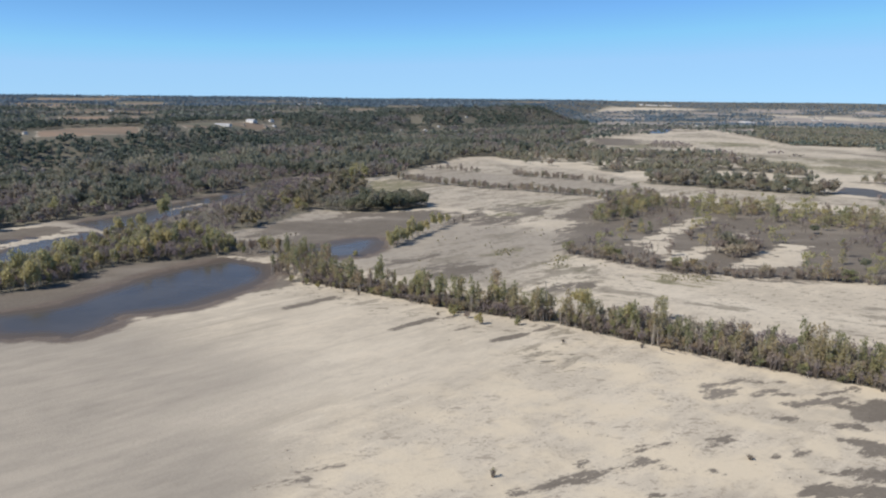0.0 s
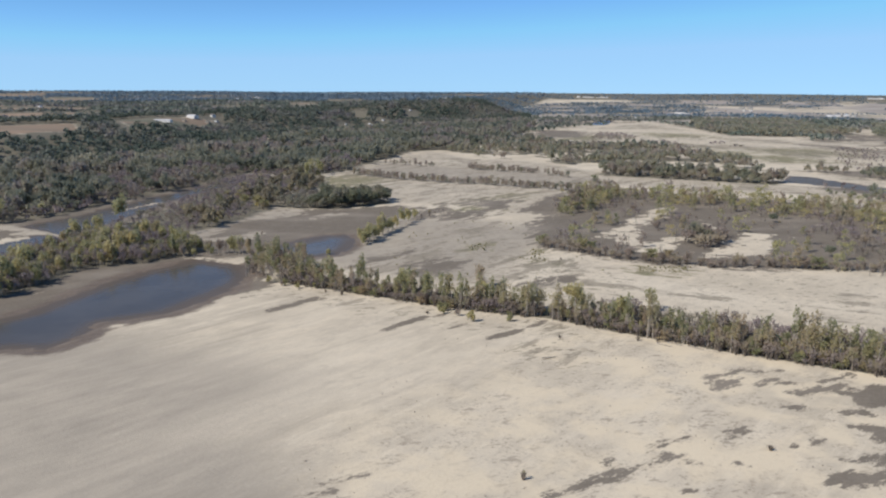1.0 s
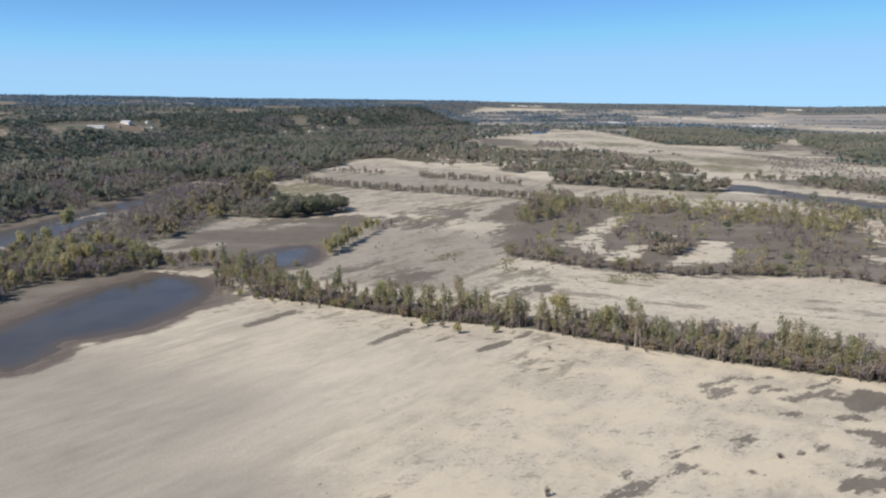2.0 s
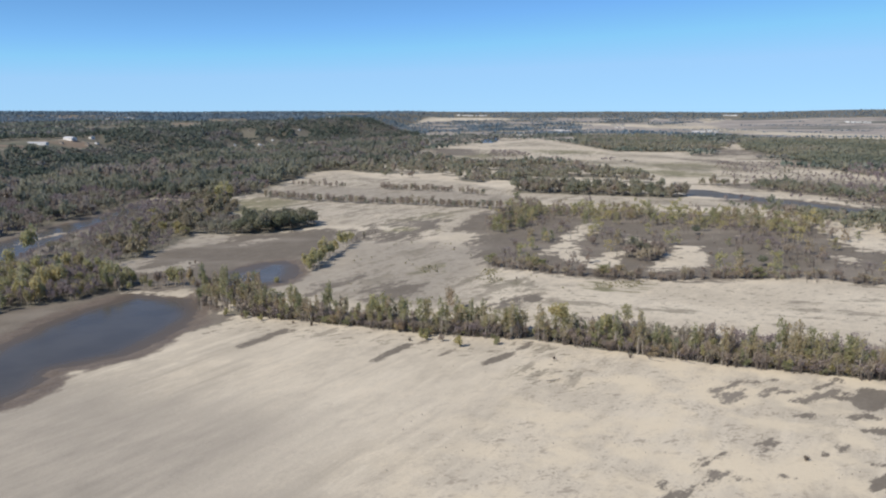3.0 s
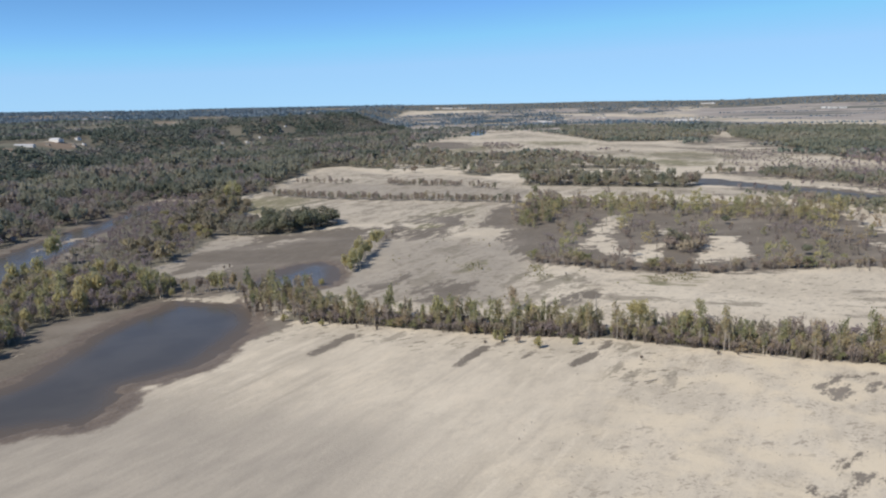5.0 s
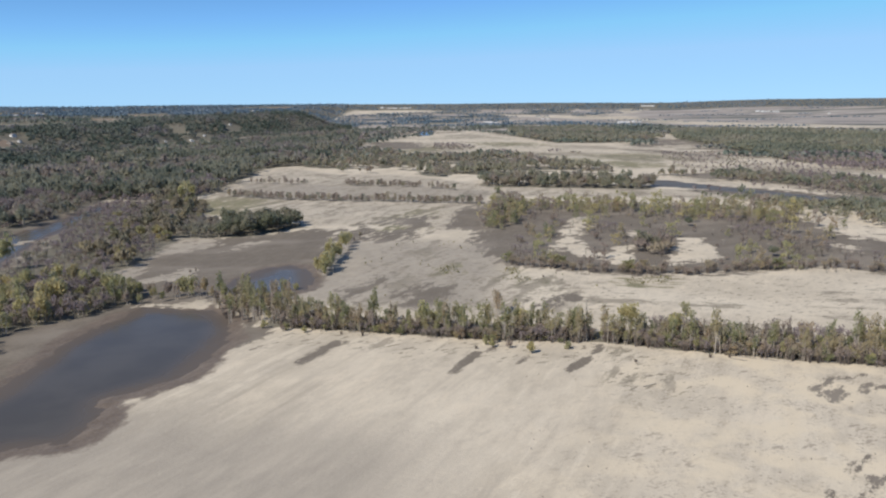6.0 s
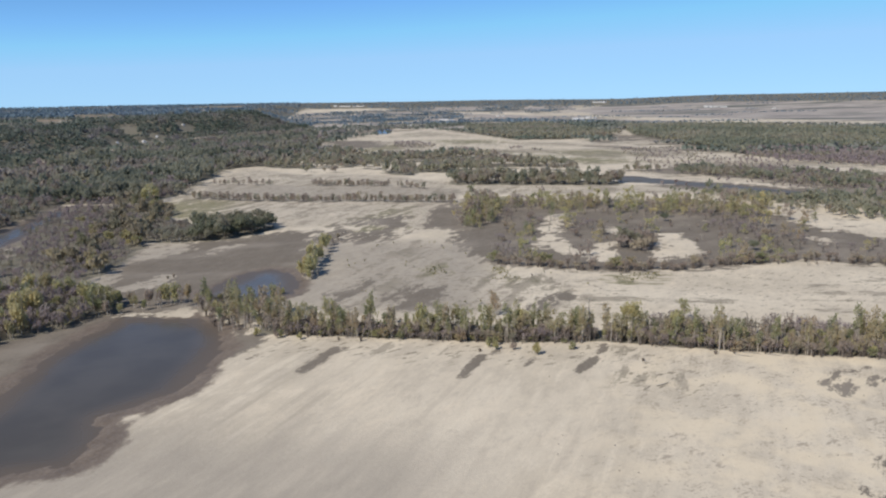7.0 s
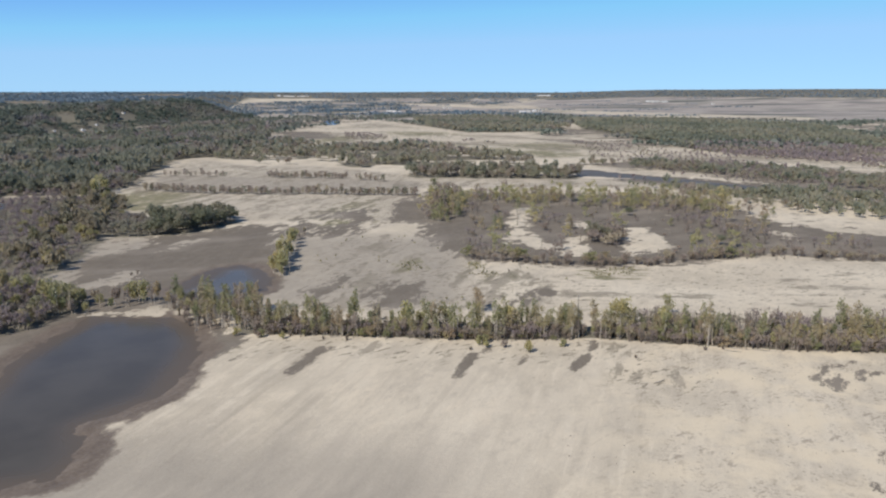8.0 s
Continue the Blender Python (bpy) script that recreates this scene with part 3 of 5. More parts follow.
def mesh_from(name, verts, faces, material, attrs=None, smooth_shade=False):
    """A mesh out of arrays; faces all of one size."""
    me = bpy.data.meshes.new(name)
    verts, faces = np.asarray(verts, np.float32), np.asarray(faces, np.int32)
    k = faces.shape[1]
    me.vertices.add(len(verts)), me.loops.add(faces.size), me.polygons.add(len(faces))
    me.vertices.foreach_set("co", verts.ravel())
    me.loops.foreach_set("vertex_index", faces.ravel())
    me.polygons.foreach_set("loop_start", np.arange(0, faces.size, k, dtype=np.int32))
    for key, v in (attrs or {}).items():
        me.attributes.new(key, "FLOAT", "POINT").data.foreach_set("value", np.asarray(v, np.float32))
    me.materials.append(material)
    me.update(calc_edges=True)
    if smooth_shade:
        me.polygons.foreach_set("use_smooth", np.ones(len(faces), bool))
    return me


def build_ground():
    az = np.radians(np.concatenate([np.linspace(-64, 68, 410), np.linspace(76, 288, 36)]))
    rad = np.concatenate([[0.002, 12, 25, 40, 55], np.geomspace(68, 178, 85), np.linspace(180, 300, 120), np.geomspace(303, 4800, 205)])
    a, r = np.meshgrid(az, rad)
    x, y = (60 - r * np.sin(a)).ravel(), (r * np.cos(a)).ravel()
    n, m = len(rad), len(az)
    i = np.arange(n * m).reshape(n, m)
    j = np.roll(i, -1, 1)
    quads = np.stack([i[:-1], i[1:], j[1:], j[:-1]], -1).reshape(-1, 4)
    cut = hollow(x, y)
    z = land(x, y) - cut
    d = np.hypot(x - 60, y)

    def cover(polys, soft):
        v = np.zeros(x.shape)
        for p in polys:
            b = (x > min(q[0] for q in p) - 60) & (x < max(q[0] for q in p) + 60) & (y > min(q[1] for q in p) - 60) & (y < max(q[1] for q in p) + 60)
            v[b] = np.maximum(v[b], 0.5 + np.clip(sdf(x[b], y[b], p) / (2 * soft * np.clip(d[b] / 400, 0.6, 3)), -0.5, 0.5))
        return v

    dry = np.maximum(np.minimum(cover(DRY, 6) * 1.15, 1), spit(x, y))
    mud = cover(MUD, 14)
    dry = np.maximum(dry, 0.17 * smooth(sdf(x, y, FLATS), 5, 25))
    furrow = np.zeros(x.shape)
    for ax, ay, bx, by, w in STREAKS + [(p[0], p[1], p[2], p[3], 2.6) for p in ROWS]:
        b = (x > min(ax, bx) - 15) & (x < max(ax, bx) + 15) & (y > min(ay, by) - 15) & (y < max(ay, by) + 15)
        ex, ey = bx - ax, by - ay
        h = np.clip(((x[b] - ax) * ex + (y[b] - ay) * ey) / (ex * ex + ey * ey), 0, 1)
        s = w * (0.75 + 0.9 * h * (1.4 - h)) - np.hypot(x[b] - ax - h * ex, y[b] - ay - h * ey)
        if ay < 300:
            furrow[b] = np.maximum(furrow[b], 0.5 + np.clip(s / (2.4 if (ax, ay, bx, by, w) in HEDGE_FURROWS else 4.0), -0.5, 0.5))
        else:
            mud[b] = np.maximum(mud[b], 0.5 + np.clip(s / 5.0, -0.5, 0.4))
    flat = cover([SAND_FLAT], 25)
    mixed = [(-68, 430), (-20, 450), (0, 390), (20, 362), (60, 340), (90, 300), (60, 262), (-60, 262), (-70, 330)]
    fields = [(-300, 920), (-280, 640), (-180, 480), (-20, 470), (-20, 640), (180, 640), (200, 700), (-40, 760), (-130, 830), (-210, 840)]
    patchy = 0.47 * smooth(sdf(x, y, mixed), -15, 25)
    patchy = np.maximum(patchy, 0.56 * np.exp(-(((x - 62) / 18) ** 2 + ((y - 211) / 15) ** 2)))
    patchy = np.maximum(patchy, 0.44 * smooth(sdf(x, y, fields), -10, 20))
    patchy = np.maximum(patchy, 0.45 * smooth(flat, 0.3, 0.8))
    patchy = np.maximum(patchy, 0.32 * smooth(y, 262, 290) * smooth(-y, -370, -345) * smooth(x, 60, 100))
    patchy = np.maximum(patchy, 0.4 * smooth(y, 690, 760) * smooth(x, 120, 180))
    patchy = np.maximum(patchy, 0.56 * smooth(cover([RIVER_FLAT], 20), 0.2, 0.8))
    foot = hedge_front(x) - y   # runnels before the tree row
    patchy = np.maximum(patchy, 0.4 * smooth(foot, -4, 4) * smooth(-foot, -34, -12) * smooth(x, -85, -70) * smooth(-x, -90, -60))
    mud = np.maximum(mud, 0.7 * cover(FLAT_SCRUB, 14))
    upland = smooth(sdf(x, y, BLUFF), -40, 60)
    field_hill = upland * open_upland(x, y)
    for home in HOME_FIELDS + UPLAND_FIELDS:
        field_hill = np.maximum(field_hill, smooth(sdf(x, y, home), -8, 16))
    pale = cover(PALE, 20)
    beyond = smooth(y + 0.15 * x, 1960, 2120) * (1 - upland) * (1 - smooth(flat, 0.2, 0.6))   # past the sand flat: woods and fields
    plain = np.maximum(cover([PLAIN], 30), beyond * smooth(-wavy(x, y * 2, 300, 33), -0.15, 0.05)) * (1 - upland)
    gap = (x > -280) & (y > 700) & (wavy(x, y * 1.5, 130, 76) < 0.0)   # open strips in the northern wood
    wood = cover([LOW_WOOD], 6) * ~gap
    wood = np.maximum(wood, cover([MID_WOOD, WEST_BANK, DARK_CLUMP, RIVER_WOOD, PLAIN_WOOD, FAR_WOOD], 6))
    hedge = (x > -72) & (x < 260) & (y > hedge_front(x) + 1.5) & (y < hedge_front(x) + 15 + 18 * smooth(-x, 60, 100))
    wood = np.maximum(wood, 0.8 * hedge)
    wood = np.maximum(wood, upland * (1 - field_hill))
    wood = np.maximum(wood, beyond * (1 - plain))
    rest = smooth(y, 800, 1100) * (1 - smooth(flat, 0.2, 0.7)) * (1 - upland)
    mud = np.maximum(mud, 0.75 * rest * (1 - beyond) * smooth(wavy(x, y * 2, 160, 51), -0.9, 0.5))
    far_ridge = smooth(d, 4300, 4420)
    field, plain = field_hill * (1 - far_ridge), plain * (1 - far_ridge)
    wood = np.maximum(wood * (1 - pale) * (1 - plain), far_ridge)
    plain, mud = plain * (1 - 0.8 * pale), mud * (1 - pale)
    rough = smooth(x - 0.25 * (y - 120), 2, 60) * smooth(-y, -262, -225)
    silt = 0.85 * smooth(-(x - 0.25 * (y - 120)), -40, 30) * smooth(-y, -215, -125)
    silt = np.maximum(silt, smooth(-y, -150, -95) * smooth(-x, -75, -5))
    silt = np.maximum(silt, 0.45 * smooth(sdf(x, y, fields), -10, 10))
    silt = np.maximum(silt, 0.1 * smooth(flat, 0.3, 0.7))
    silt = np.maximum(silt, 0.75 * smooth(y, 255, 300) * smooth(-x, -45, 10) * smooth(-y, -470, -400))
    silt = np.maximum(silt, 0.95 * smooth(sdf(x, y, MIDDLE_FIELD), -4, 4))
    wet = smooth(cut, 0.02, 0.3)
    for p in (POND, SHALLOW_POND):
        b = (abs(x + 105) < 90) & (abs(y - 240) < 190)
        wet[b] = np.maximum(wet[b], smooth(sdf(x[b], y[b], p) + 1.5 * wavy(x[b], y[b], 16, 23), -12, 1))
    bar = (abs(x + 118) < 40) & (abs(y - 274) < 30)   # the pale bar at the head of the pond
    wet[bar] *= 1 - smooth(sdf(x[bar], y[bar], DRY[0]), -1.5, 1.0)
    me = mesh_from("ground", np.stack([x, y, z], -1), quads, GROUND,
                   {"mud": mud, "furrow": furrow, "green": 0.95 * cover(GREEN, 14), "field": field, "wood": wood, "rough": rough, "silt": silt, "wet": wet, "dry": dry, "plain": plain, "patchy": patchy}, True)
    tagged(new("ground", me), "pale dried silt and sand flats with dark mud hollows", "ground", kind="structure")


HEDGE_LINE = [(-140, 262), (-100, 258), (-74, 250), (-44, 247), (13, 242), (52, 244), (76, 238), (113, 232), (151, 229), (260, 218)]


def hedge_front(x):
    return np.interp(x, [p[0] for p in HEDGE_LINE], [p[1] for p in HEDGE_LINE])


build_ground()


def build_water(name, outline, material, label, shelf=13.0):
    """A flat sheet, a little wider than the hollow it fills; it knows how far each spot lies from the shore."""
    p = np.array(outline, float)
    lo, hi = p.min(0) - 6, p.max(0) + 6
    step = max(1.5, float(np.max(hi - lo)) / 120)
    gx, gy = np.meshgrid(np.arange(lo[0], hi[0] + step, step), np.arange(lo[1], hi[1] + step, step))
    near = sdf(gx.ravel(), gy.ravel(), outline)
    i = np.arange(gx.size).reshape(gx.shape)
    quads = np.stack([i[:-1, :-1], i[:-1, 1:], i[1:, 1:], i[1:, :-1]], -1).reshape(-1, 4)
    quads = quads[np.any(near[quads] > -4.0, 1)]
    kept, back = np.unique(quads, return_inverse=True)
    v = np.stack([gx.ravel()[kept], gy.ravel()[kept], np.full(len(kept), -0.3)], -1)
    me = mesh_from(name, v, back.reshape(-1, 4), material, {"depth": np.clip(near[kept] / shelf, 0, 1)})
    tagged(new(name, me), label, "water", kind="structure")


build_water("pond", POND, POND_WATER, "still dark grey pond water beside the pale field")
build_water("shallow_pond", SHALLOW_POND, BLUE_WATER, "shallow blue pond in a mud basin")
build_water("oxbow_water", OXBOW, OXBOW_WATER, "grey backwater channel along the woods", 8.0)
build_water("river_water", RIVER, RIVER_WATER, "dark grey river channel between sand bars", 5.0)
build_water("creek_water", CREEK, BLUE_WATER, "pale blue bend of a distant creek", 4.0)


# ---- trees ----
def tube(vs, fs, p, q, r0, r1, sides=5):
    """Adds a tapered limb from p to q to lists of vertices and quads."""
    p, q = np.array(p, float), np.array(q, float)
    w = (q - p) / (np.linalg.norm(q - p) + 1e-9)
    u = np.cross(w, (0.31, 0.95, 0.05))
    u /= np.linalg.norm(u)
    v = np.cross(w, u)
    base = len(vs)
    for c, r in ((p, r0), (q, r1)):
        for k in range(sides):
            a = 6.2832 * k / sides
            vs.append(c + r * (math.cos(a) * u + math.sin(a) * v))
    for k in range(sides):
        n = (k + 1) % sides
        fs.append((base + k, base + n, base + sides + n, base + sides + k))


def leaves(r, centres, spread, count, size, stray=0.8, upright=False):
    """Small folded leaf sprays round the given centres, in all directions or long and upright: vertices and quads."""
    centres = np.asarray(centres, float)
    c = centres[r.integers(0, len(centres), count)]
    g = r.normal(size=(count, 3))
    g /= np.linalg.norm(g, axis=1)[:, None]
    c = c + g * (r.uniform(0.25, 1, (count, 1)) ** 0.6) * np.asarray(spread)
    face = g + stray * r.normal(size=(count, 3)) + (0, 0, 0.3)   # sprays look outwards and up
    a = np.cross(face, r.normal(size=(count, 3)))
    a /= np.linalg.norm(a, axis=1)[:, None] + 1e-9
    b = np.cross(face, a)
    b /= np.linalg.norm(b, axis=1)[:, None] + 1e-9
    s = size * r.uniform(0.6, 1.4, (count, 1))
    wide, long = s * 0.5, s * 0.45
    if upright:
        b = 0.4 * r.normal(size=(count, 3)) + (0, 0, 1)
        b /= np.linalg.norm(b, axis=1)[:, None]
        a = np.cross(face, b)
        a /= np.linalg.norm(a, axis=1)[:, None] + 1e-9
        wide, long = s * 0.32, s * 0.72
    n = np.cross(a, b) * s * 0.2
    v = np.stack([c - a * wide, c + b * long + n, c + a * wide, c - b * long + n], 1).reshape(-1, 3)
    return v, np.arange(count * 4).reshape(-1, 4)


def tree_shape(seed, height, width, low, count, size, stems=1, limbs=7, lean=0.06, trunk=0.02, lobes=0, middle=0.62, upright=True):
    """Arrays for one tree: wood (vertices, quads) and leaves (vertices, quads)."""
    r = rng(seed)
    vs, fs, tips = [], [], []
    for s in range(stems):
        top = height * r.uniform(0.8, 1.0)
        foot = np.array((r.normal(0, 0.25 * (stems > 1)) * width, r.normal(0, 0.25 * (stems > 1)) * width, -0.3))
        bend = r.normal(0, lean * top, 2)
        mid = np.array((foot[0] + bend[0] * 0.4, foot[1] + bend[1] * 0.4, top * 0.5))
        tip = np.array((foot[0] + bend[0], foot[1] + bend[1], top * 0.93))
        rad = trunk * top / math.sqrt(stems)
        tube(vs, fs, foot, mid, rad, rad * 0.62)
        tube(vs, fs, mid, tip, rad * 0.62, rad * 0.15)
        tips.append(tip)
        for k in range(limbs):
            f = r.uniform(low, 0.92)
            start = foot + (mid - foot) * (f / 0.5) if f < 0.5 else mid + (tip - mid) * ((f - 0.5) / 0.45)
            a = r.uniform(0, 6.283)
            reach = width * 0.5 * r.uniform(0.45, 1.0) * (1.15 - 0.55 * f)
            end = start + np.array((math.cos(a) * reach, math.sin(a) * reach, reach * r.uniform(0.5, 1.3)))
            end[2] = min(end[2], height)
            tube(vs, fs, start, end, rad * 0.35, rad * 0.08, 3)
            tips += [end, start + (end - start) * 0.6]
    if lobes:   # a full crown of rounded masses
        k = r.normal(size=(lobes, 3))
        k /= np.linalg.norm(k, axis=1)[:, None]
        k = k * r.uniform(0.35, 1.0, (lobes, 1)) * (width * 0.3, width * 0.3, height * 0.26) + (0, 0, height * middle)
        lv, lf = leaves(r, k, (width * 0.26, width * 0.26, height * 0.17), count, size, 0.5, upright)
        lv[:, 2] = np.maximum(lv[:, 2], 0.15)
        return (np.array(vs), np.array(fs)), (lv, lf)
    lv, lf = leaves(r, tips, (width * 0.26, width * 0.26, height * 0.1), count, size, 0.8, upright)
    lv[:, 2] = np.maximum(lv[:, 2], 0.15)
    return (np.array(vs), np.array(fs)), (lv, lf)


def bare_shape(seed, height, width, count, few=0):
    """A leafless shrub: many thin forking stems, with a few leaves."""
    r = rng(seed)
    vs, fs, tips = [], [], []
    for k in range(count):
        a, f = r.uniform(0, 6.283), r.uniform(0.15, 1.0)
        foot = (0.15 * width * f * math.cos(a), 0.15 * width * f * math.sin(a), -0.2)
        knee = np.array((0.3 * width * f * math.cos(a), 0.3 * width * f * math.sin(a), height * r.uniform(0.35, 0.6)))
        tube(vs, fs, foot, knee, 0.08, 0.06, 3)
        for j in range(2):
            e = knee + np.array((r.normal(0, 0.16) * width, r.normal(0, 0.16) * width, height * r.uniform(0.2, 0.45)))
            tube(vs, fs, knee, e, 0.06, 0.03, 3)
            tips.append(e)
    lv, lf = leaves(r, tips, (width * 0.16, width * 0.16, height * 0.16), few, 0.075 * math.sqrt(width * height) + 0.1, 0.8, True)
    return (np.array(vs), np.array(fs)), (lv, lf)


def tree_thing(name, shape, wood, leaf, label, group):
    """A tree as a thing: an Empty at its foot, with trunk and crown."""
    (tv, tf), (lv, lf) = shape
    ob = tagged(new(name), label, "shrub" if "shrub" in name or "bush" in name else "tree", group)
    t = new("trunk" if "tree" in name or "snag" in name else "brush", mesh_from(name + "_trunk", tv, tf, wood))
    t.parent = ob
    if len(lv):
        c = new("crown", mesh_from(name + "_crown", lv, lf, leaf))
        c.parent = ob
    return ob


def place(x, y, turn=0.0, size=1.0, up=0.0, tall=1.0):
    return pose(x, y, float(ground_z(x, y)[0]) + up, 0, 0, turn) @ Matrix.Diagonal((size, size, size * tall, 1))


def plant(things, spots, seed, lo=0.8, hi=1.2):
    """Sets each of the spots with a copy of one of the things; the first ones go to the first spots."""
    r = rng(seed)
    for k, (x, y) in enumerate(spots):
        m = place(float(x), float(y), r.uniform(0, 360), r.uniform(lo, hi), 0.0, r.uniform(0.85, 1.15))
        if k < len(things):
            things[k].matrix_basis = m
        else:
            copy_thing(things[k % len(things) if k % 3 else int(r.integers(len(things)))], m)


def spots_in(poly, gap, seed, limit=100000, keep=None):
    """Scattered spots inside an outline, about a gap apart."""
    r = rng(seed)
    p = np.array(poly, float)
    lo, hi = p.min(0), p.max(0)
    gx, gy = np.meshgrid(np.arange(lo[0], hi[0], gap), np.arange(lo[1], hi[1], gap))
    x = gx.ravel() + r.uniform(-0.48, 0.48, gx.size) * gap
    y = gy.ravel() + r.uniform(-0.48, 0.48, gy.size) * gap
    ok = sdf(x, y, poly) + 0.7 * gap * wavy(x, y, gap * 6, seed) > 0
    if keep is not None:
        ok &= keep(x, y)
    x, y = x[ok], y[ok]
    o = r.permutation(len(x))[:limit]
    return np.stack([x[o], y[o]], -1)


def wood_stuff(name, spots, shapes, leaf, label, seed, lo=0.8, hi=1.25, tint=(0, 1), sink=0.0, patch=150.0, with_wood=True, bark=None, stands=0.0):
    """Many trees far off as one object: all crowns in one mesh, all trunks in another under it."""
    r = rng(seed)
    spots = np.asarray(spots)
    if not len(spots):
        return None
    z = ground_z(spots[:, 0], spots[:, 1]) - sink
    tone = np.clip(0.5 + 0.55 * wavy(spots[:, 0], spots[:, 1], patch, seed + 1) + r.normal(0, 0.09, len(spots)), 0, 1)
    tone = tint[0] + (tint[1] - tint[0]) * tone
    pick = r.integers(0, len(shapes), len(spots))
    turn, size = r.uniform(0, 6.283, len(spots)), r.uniform(lo, hi, len(spots))
    size = np.clip(size * (1 + stands * wavy(spots[:, 0], spots[:, 1], 0.8 * patch, seed + 3)), 0.7 * lo, 1.15 * hi)
    tall = size * r.uniform(0.85, 1.2, len(spots))
    made = []
    for part in (1, 0):
        vs, fs, ts, base = [], [], [], 0
        for k, shape in enumerate(shapes):
            v, f = shape[part]
            idx = np.where(pick == k)[0]
            if not len(idx) or not len(v):
                continue
            c, s = np.cos(turn[idx])[:, None], np.sin(turn[idx])[:, None]
            x = (v[:, 0] * c - v[:, 1] * s) * size[idx, None] + spots[idx, 0, None]
            y = (v[:, 0] * s + v[:, 1] * c) * size[idx, None] + spots[idx, 1, None]
            h = v[:, 2] * tall[idx, None] + z[idx, None]
            vs.append(np.stack([x, y, h], -1).reshape(-1, 3))
            fs.append((f[None] + (np.arange(len(idx)) * len(v))[:, None, None] + base).reshape(-1, 4))
            ts.append(np.repeat(tone[idx], len(v)))
            base += len(idx) * len(v)
        if vs and (part == 1 or with_wood):
            made.append(mesh_from(name, np.concatenate(vs), np.concatenate(fs), leaf if part else (bark or BARK), {"tint": np.concatenate(ts)}))
    ob = tagged(new(name, made[0]), label, "woods", kind="stuff")
    if len(made) > 1:
        t = new("trunks", made[1])
        t.parent = ob
    return ob


# The row of young trees along the field.
def hedge_spots(seed, gap, x0, x1, y0, y1):
    r = rng(seed)
    out = []
    x = x0
    while x < x1:
        if not 48.0 < x < 51.5:
            out.append((x, float(hedge_front(x)) + r.uniform(y0, y1)))
        x += gap * r.uniform(0.45, 1.55)
    return out


HEDGE_END = [(-104, 278), (-96, 271), (-86, 257), (-70, 251), (-60, 251), (-58, 264), (-72, 280), (-90, 292), (-104, 296)]
R = rng(4)
saplings = [tree_thing("young_tree", tree_shape(100 + k, R.uniform(6.5, 9.0), R.uniform(1.9, 2.7), 0.4, 250, 0.42, stems=3 + k % 2, limbs=6, trunk=0.026), BARK, BROWN_SPRAY if k % 3 == 0 else GREEN_LEAF,
                       "young cottonwood with pale stem and thin olive leaves", "trees of the field row") for k in range(9)]
plant(saplings, np.concatenate([hedge_spots(11, 1.0, -62, 175, 0.8, 13), spots_in(HEDGE_END, 4.6, 19, 60)]), 12, 0.7, 1.22)
HEDGE_BACK = [(64, 256), (110, 249), (175, 246), (178, 258), (110, 262), (64, 266)]
brown = [tree_thing("bare_shrub", bare_shape(140 + k, 4.6, 3.0, 14, 125), TWIG, BROWN_SPRAY, "leafless grey-brown shrub in the field row", "shrubs of the field row") for k in range(5)]
plant(brown, np.concatenate([hedge_spots(13, 1.0, -66, 178, 0.0, 10), spots_in(HEDGE_END, 4.2, 29, 50)])[-300:], 14, 0.7, 1.15)
leafy = [tree_thing("leafy_shrub", tree_shape(150 + k, 3.6, 3.0, 0.15, 330, 0.4, stems=3, limbs=6), DARK_BARK, GREEN_LEAF, "low green shrub at the foot of the tree row", "green shrubs of the field row") for k in range(5)]
plant(leafy, hedge_spots(15, 1.7, -60, 175, 0.0, 9), 16, 0.6, 1.2)
gold = [tree_thing("yellowing_tree", tree_shape(160 + k, 6.0, 3.4, 0.15, 300, 0.45, stems=2, limbs=5, lobes=8, middle=0.5), BARK, YELLOW_LEAF, "yellowing young tree in the field row", "yellowing trees of the field row") for k in range(3)]
plant(gold, hedge_spots(17, 5, -60, 170, 1, 9), 18, 0.7, 1.1)

# Tall single trees.
tall = [tree_thing("tall_tree", tree_shape(170 + k, 11.5, 4.6, 0.25, 560, 0.5, stems=2 + k % 2, limbs=10, lean=0.04), BARK, GREEN_LEAF, "tall pale-stemmed cottonwood rising over the tree row", "tall trees") for k in range(4)]
plant(tall, [(43, 249), (13, 278), (135, 240), (136, 238), (83, 268)], 20, 0.9, 1.25)
crown_tree = tree_thing("cottonwood", tree_shape(181, 11.0, 6.2, 0.62, 700, 0.5, limbs=14, lean=0.02), BARK, YELLOW_LEAF, "cottonwood with a round yellow-green crown", "tall trees")
crown_tree.matrix_basis = place(60, 247, 0, 1.25)
plant([copy_thing(gold[k], Matrix()) for k in (0, 2)], [(111, 245), (120, 243), (23, 254), (-13, 258), (76, 249)], 29, 1.35, 1.7)


